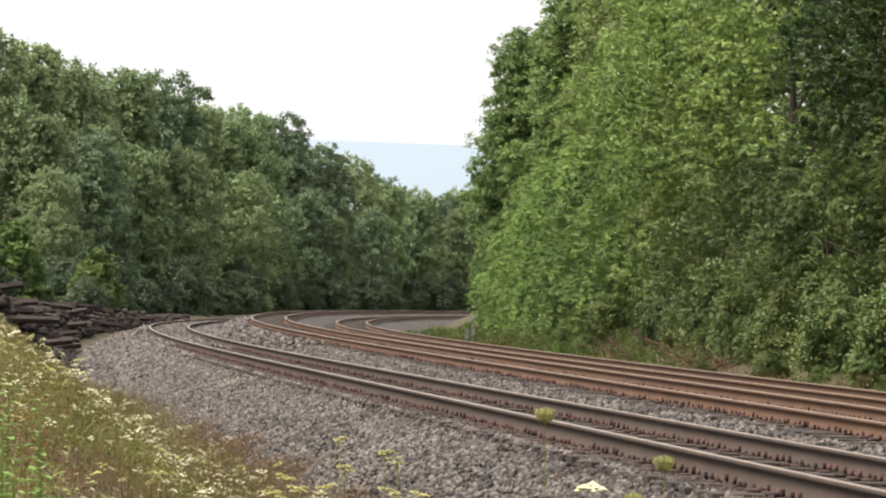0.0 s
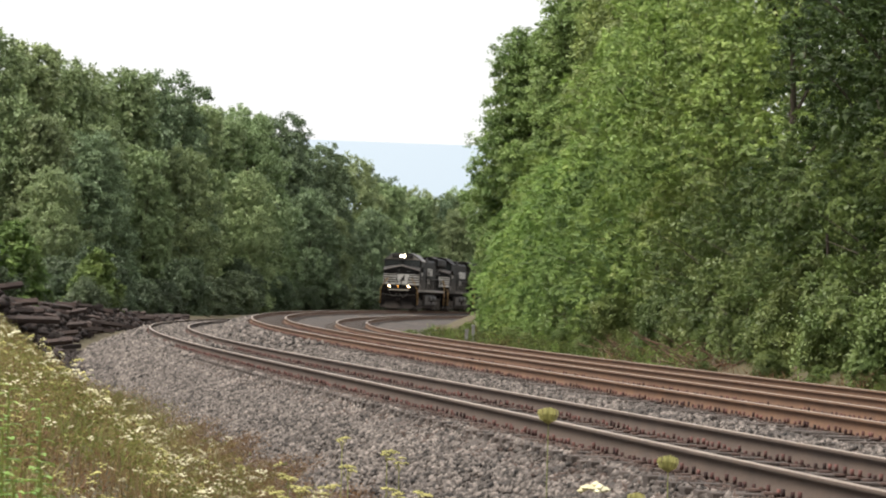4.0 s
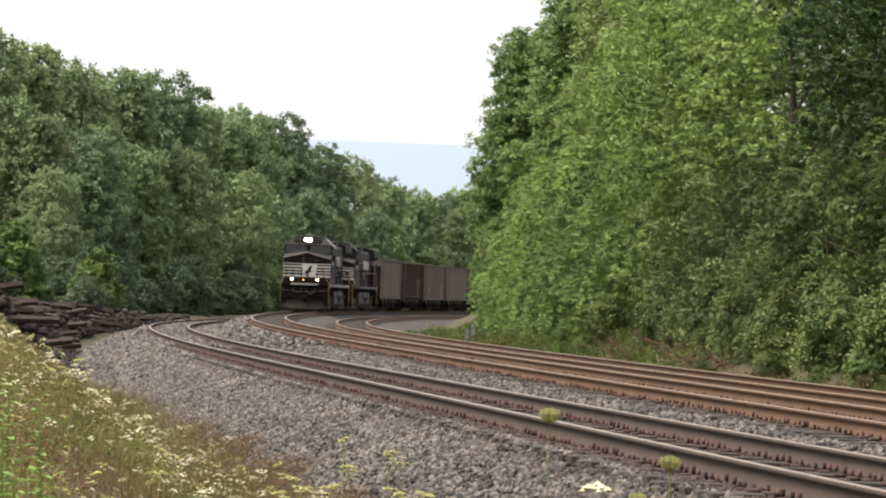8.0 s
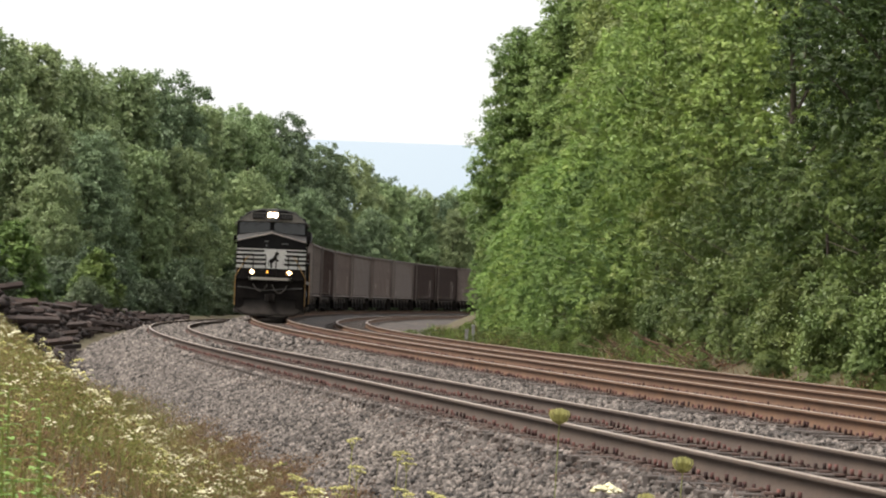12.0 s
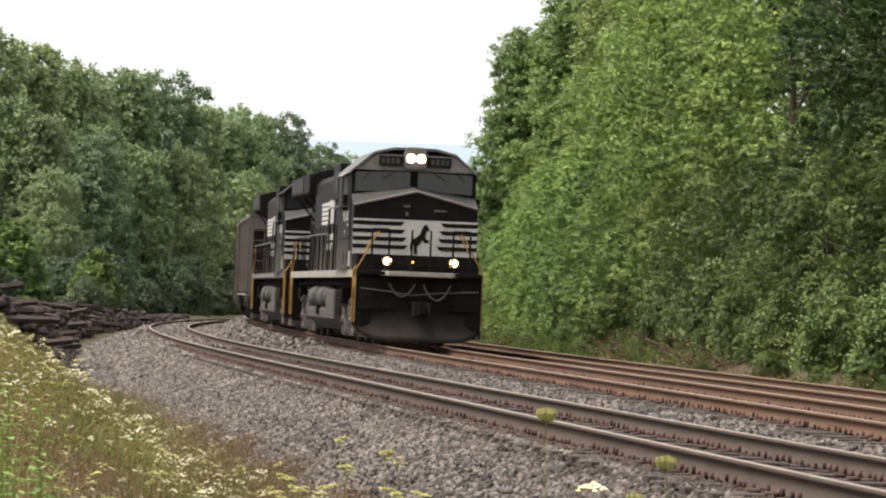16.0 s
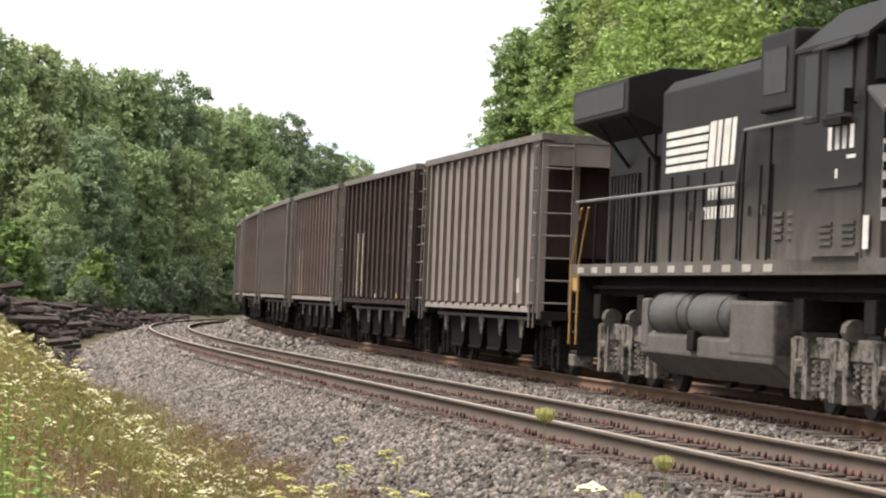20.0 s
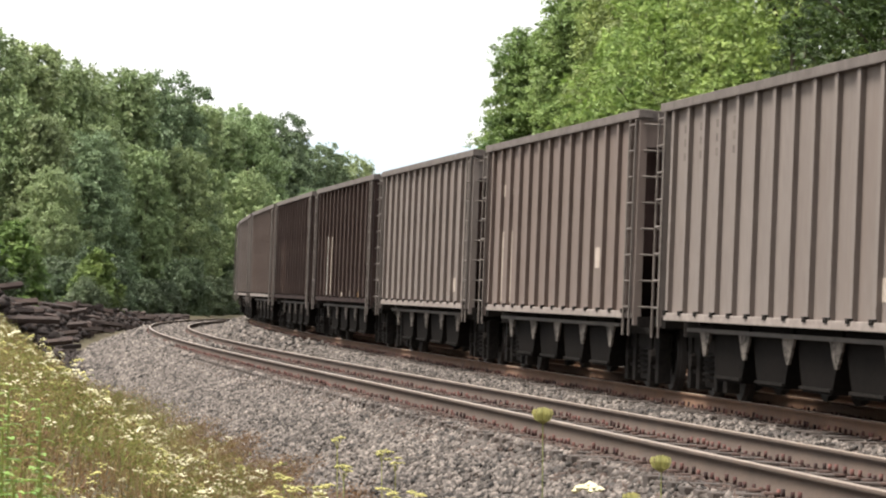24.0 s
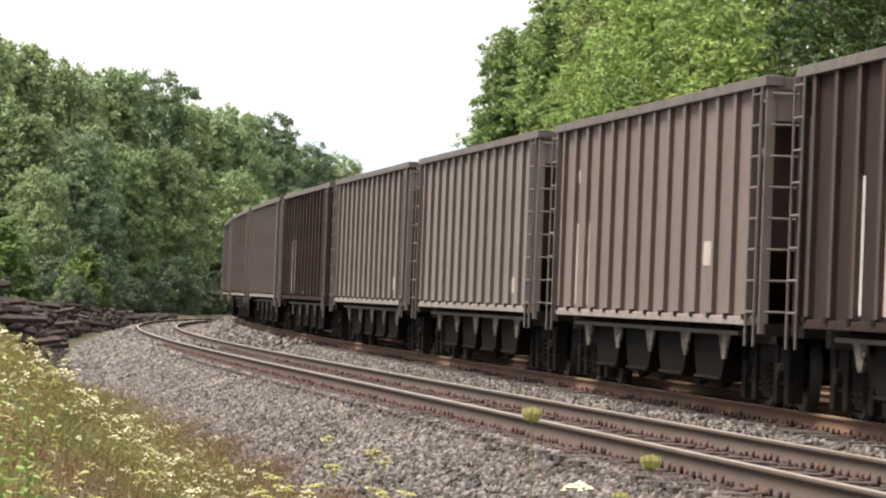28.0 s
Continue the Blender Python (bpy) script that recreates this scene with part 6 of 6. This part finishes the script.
    for y in (-1, 1):
        bm = nb()
        box(bm, X(b1 + 1.0), X(b0 - 1.0), min(y * 1.33, y * 1.40), max(y * 1.33, y * 1.40), 0.86, 0.91)
        part("bay_rail", bm, M_TANK, t)
    for c in (2.35, CL - 2.35):
        ax = [X(c - 0.89), X(c + 0.89)]
        for y in (-1.0, 1.0):
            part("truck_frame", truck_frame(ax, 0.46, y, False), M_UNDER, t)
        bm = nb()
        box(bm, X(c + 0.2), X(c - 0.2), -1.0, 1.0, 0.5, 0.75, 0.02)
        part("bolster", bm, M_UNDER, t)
        for x in ax:
            ob = sub("wheelset", CAR_WHEEL, t)
            ob.location = (x, 0, 0.46)
    return t


LOCO_WHEEL, CAR_WHEEL = wheel_mesh(0.53), wheel_mesh(0.46)
M_FADED = material("faded_brown_marking", (0.07, 0.053, 0.045), (0.12, 0.095, 0.08), rough=0.85, size=3, fine=14, bump=0.05)
M_PATCH = material("pale_paint_patch", (0.40, 0.34, 0.29), (0.28, 0.23, 0.19), rough=0.8, size=3, fine=14, bump=0.05)
PATCHES = {
    "beige": [(b_1, b_1 + 0.55, z_1, z_1 + 0.1, M_FADED) for b_1 in (10.95, 12.0, 13.05, 14.1) for z_1 in (3.08, 3.26, 3.44)] + [(3.3, 3.8, 1.3, 1.55, M_PATCH)],
    "tan": [(13.0, 13.3, 2.95, 3.15, M_PATCH), (13.9, 14.2, 2.95, 3.15, M_PATCH), (12.9, 13.5, 1.15, 2.35, M_PATCH), (13.9, 14.5, 1.15, 2.35, M_PATCH), (4.0, 4.5, 1.7, 2.0, M_PATCH)],
    "grey": [(12.6, 13.2, 2.9, 3.4, M_FADED)],
    "dark": [(12.9, 13.25, 1.15, 2.6, M_WHITE), (11.8, 12.2, 1.15, 2.6, M_PATCH), (8.6, 8.9, 1.12, 1.22, M_PATCH), (10.2, 10.5, 1.12, 1.24, M_PATCH), (6.5, 6.75, 1.12, 1.26, M_FADED), (4.2, 4.5, 1.12, 1.24, M_YELLOW)],
}
CAR_POST = {}
for m in CAR_PAINT.values():
    bm = nb()
    prism(bm, [(-0.075, -0.055), (0.075, -0.055), (0.05, 0.028), (-0.05, 0.028)], "z", 1.06, 3.77)
    CAR_POST[m.name] = bpy.data.meshes.new("post")
    bmesh.ops.recalc_face_normals(bm, faces=bm.faces)
    bm.to_mesh(CAR_POST[m.name])
    bm.free()
    CAR_POST[m.name].materials.append(M_DARKPOST if m is CAR_PAINT["dark"] else m)

CAR_LABEL = {
    "beige": "faded beige steel coal hopper with outside posts",
    "tan": "weathered tan-brown coal hopper with outside posts",
    "grey": "grey-brown steel coal hopper with outside posts",
    "dark": "dark brown steel coal hopper with outside posts",
}
ORDER = ["beige", "dark", "tan", "beige", "tan", "beige", "dark", "dark", "tan", "beige", "beige", "dark", "beige", "tan",
         "grey", "beige", "dark", "tan", "beige", "tan", "dark", "beige", "grey", "tan", "beige"]


def build_train():
    train = [(build_loco("black diesel locomotive with white nose stripes and lit headlights", True), 0.0, LL),
             (build_loco("second black diesel locomotive with white nose stripes", False), LL + 0.7, LL)]
    made = {}
    for k, paint in enumerate(ORDER):
        if paint in made:
            ob = copy_thing(made[paint], Matrix())
        else:
            ob = made[paint] = build_car(paint, CAR_LABEL[paint])
        train.append((ob, 46.3 + k * CL, CL))
    return train


def front_at(t):
    """Where the lead coupler stands on the line at t seconds."""
    return 236.18 + 18.802 * (t - 17) + 0.009 * (t - 17) ** 2


def turning(ob, r):
    """Keys a wheelset that rolls on the rail."""
    rest = Matrix.Translation(ob.location)
    walk(ob, [(k / FPS, rest @ Matrix.Rotation((front_at(k / FPS) - front_at(0)) / r, 4, "Y")) for k in range(28 * FPS + 1)])


def motions():
    times = [k * 0.5 for k in range(57)]
    for ob, back, length in TRAIN:
        rows = []
        for t in times:
            f = front_at(t) - back
            xa, ya, _ = line(f - 0.2 * length)
            xb, yb, _ = line(f - 0.8 * length)
            s = f - 0.5 * length
            turn = math.atan2(ya - yb, xa - xb)
            rows.append((t, Matrix.Translation(((xa + xb) / 2, (ya + yb) / 2, float(rise(s)))) @ Matrix.Rotation(turn, 4, "Z") @ Matrix.Rotation(-GRADE, 4, "Y")))
        walk(ob, rows)
    sway(PLANTS)
    for ob, back, length in TRAIN[:12]:
        for w in ob.children:
            if w.name.startswith("wheelset"):
                turning(w, 0.53 if length == LL else 0.46)


build_ground()
build_bed()
ridge_backdrop()
build_woods()
build_weeds()
build_heap()
PLANTS = build_near_plants()
build_marker()
build_brush()
build_near_leaves()
TRAIN = build_train()
build_track(0, "near rust-brown railway track on grey ballast", M_RAIL)
build_track(1, "middle orange-rusted railway track under the train", M_RAIL_OR)
build_track(2, "inner orange-rusted railway track beside the bank", M_RAIL_OR)
build_stones()
motions()
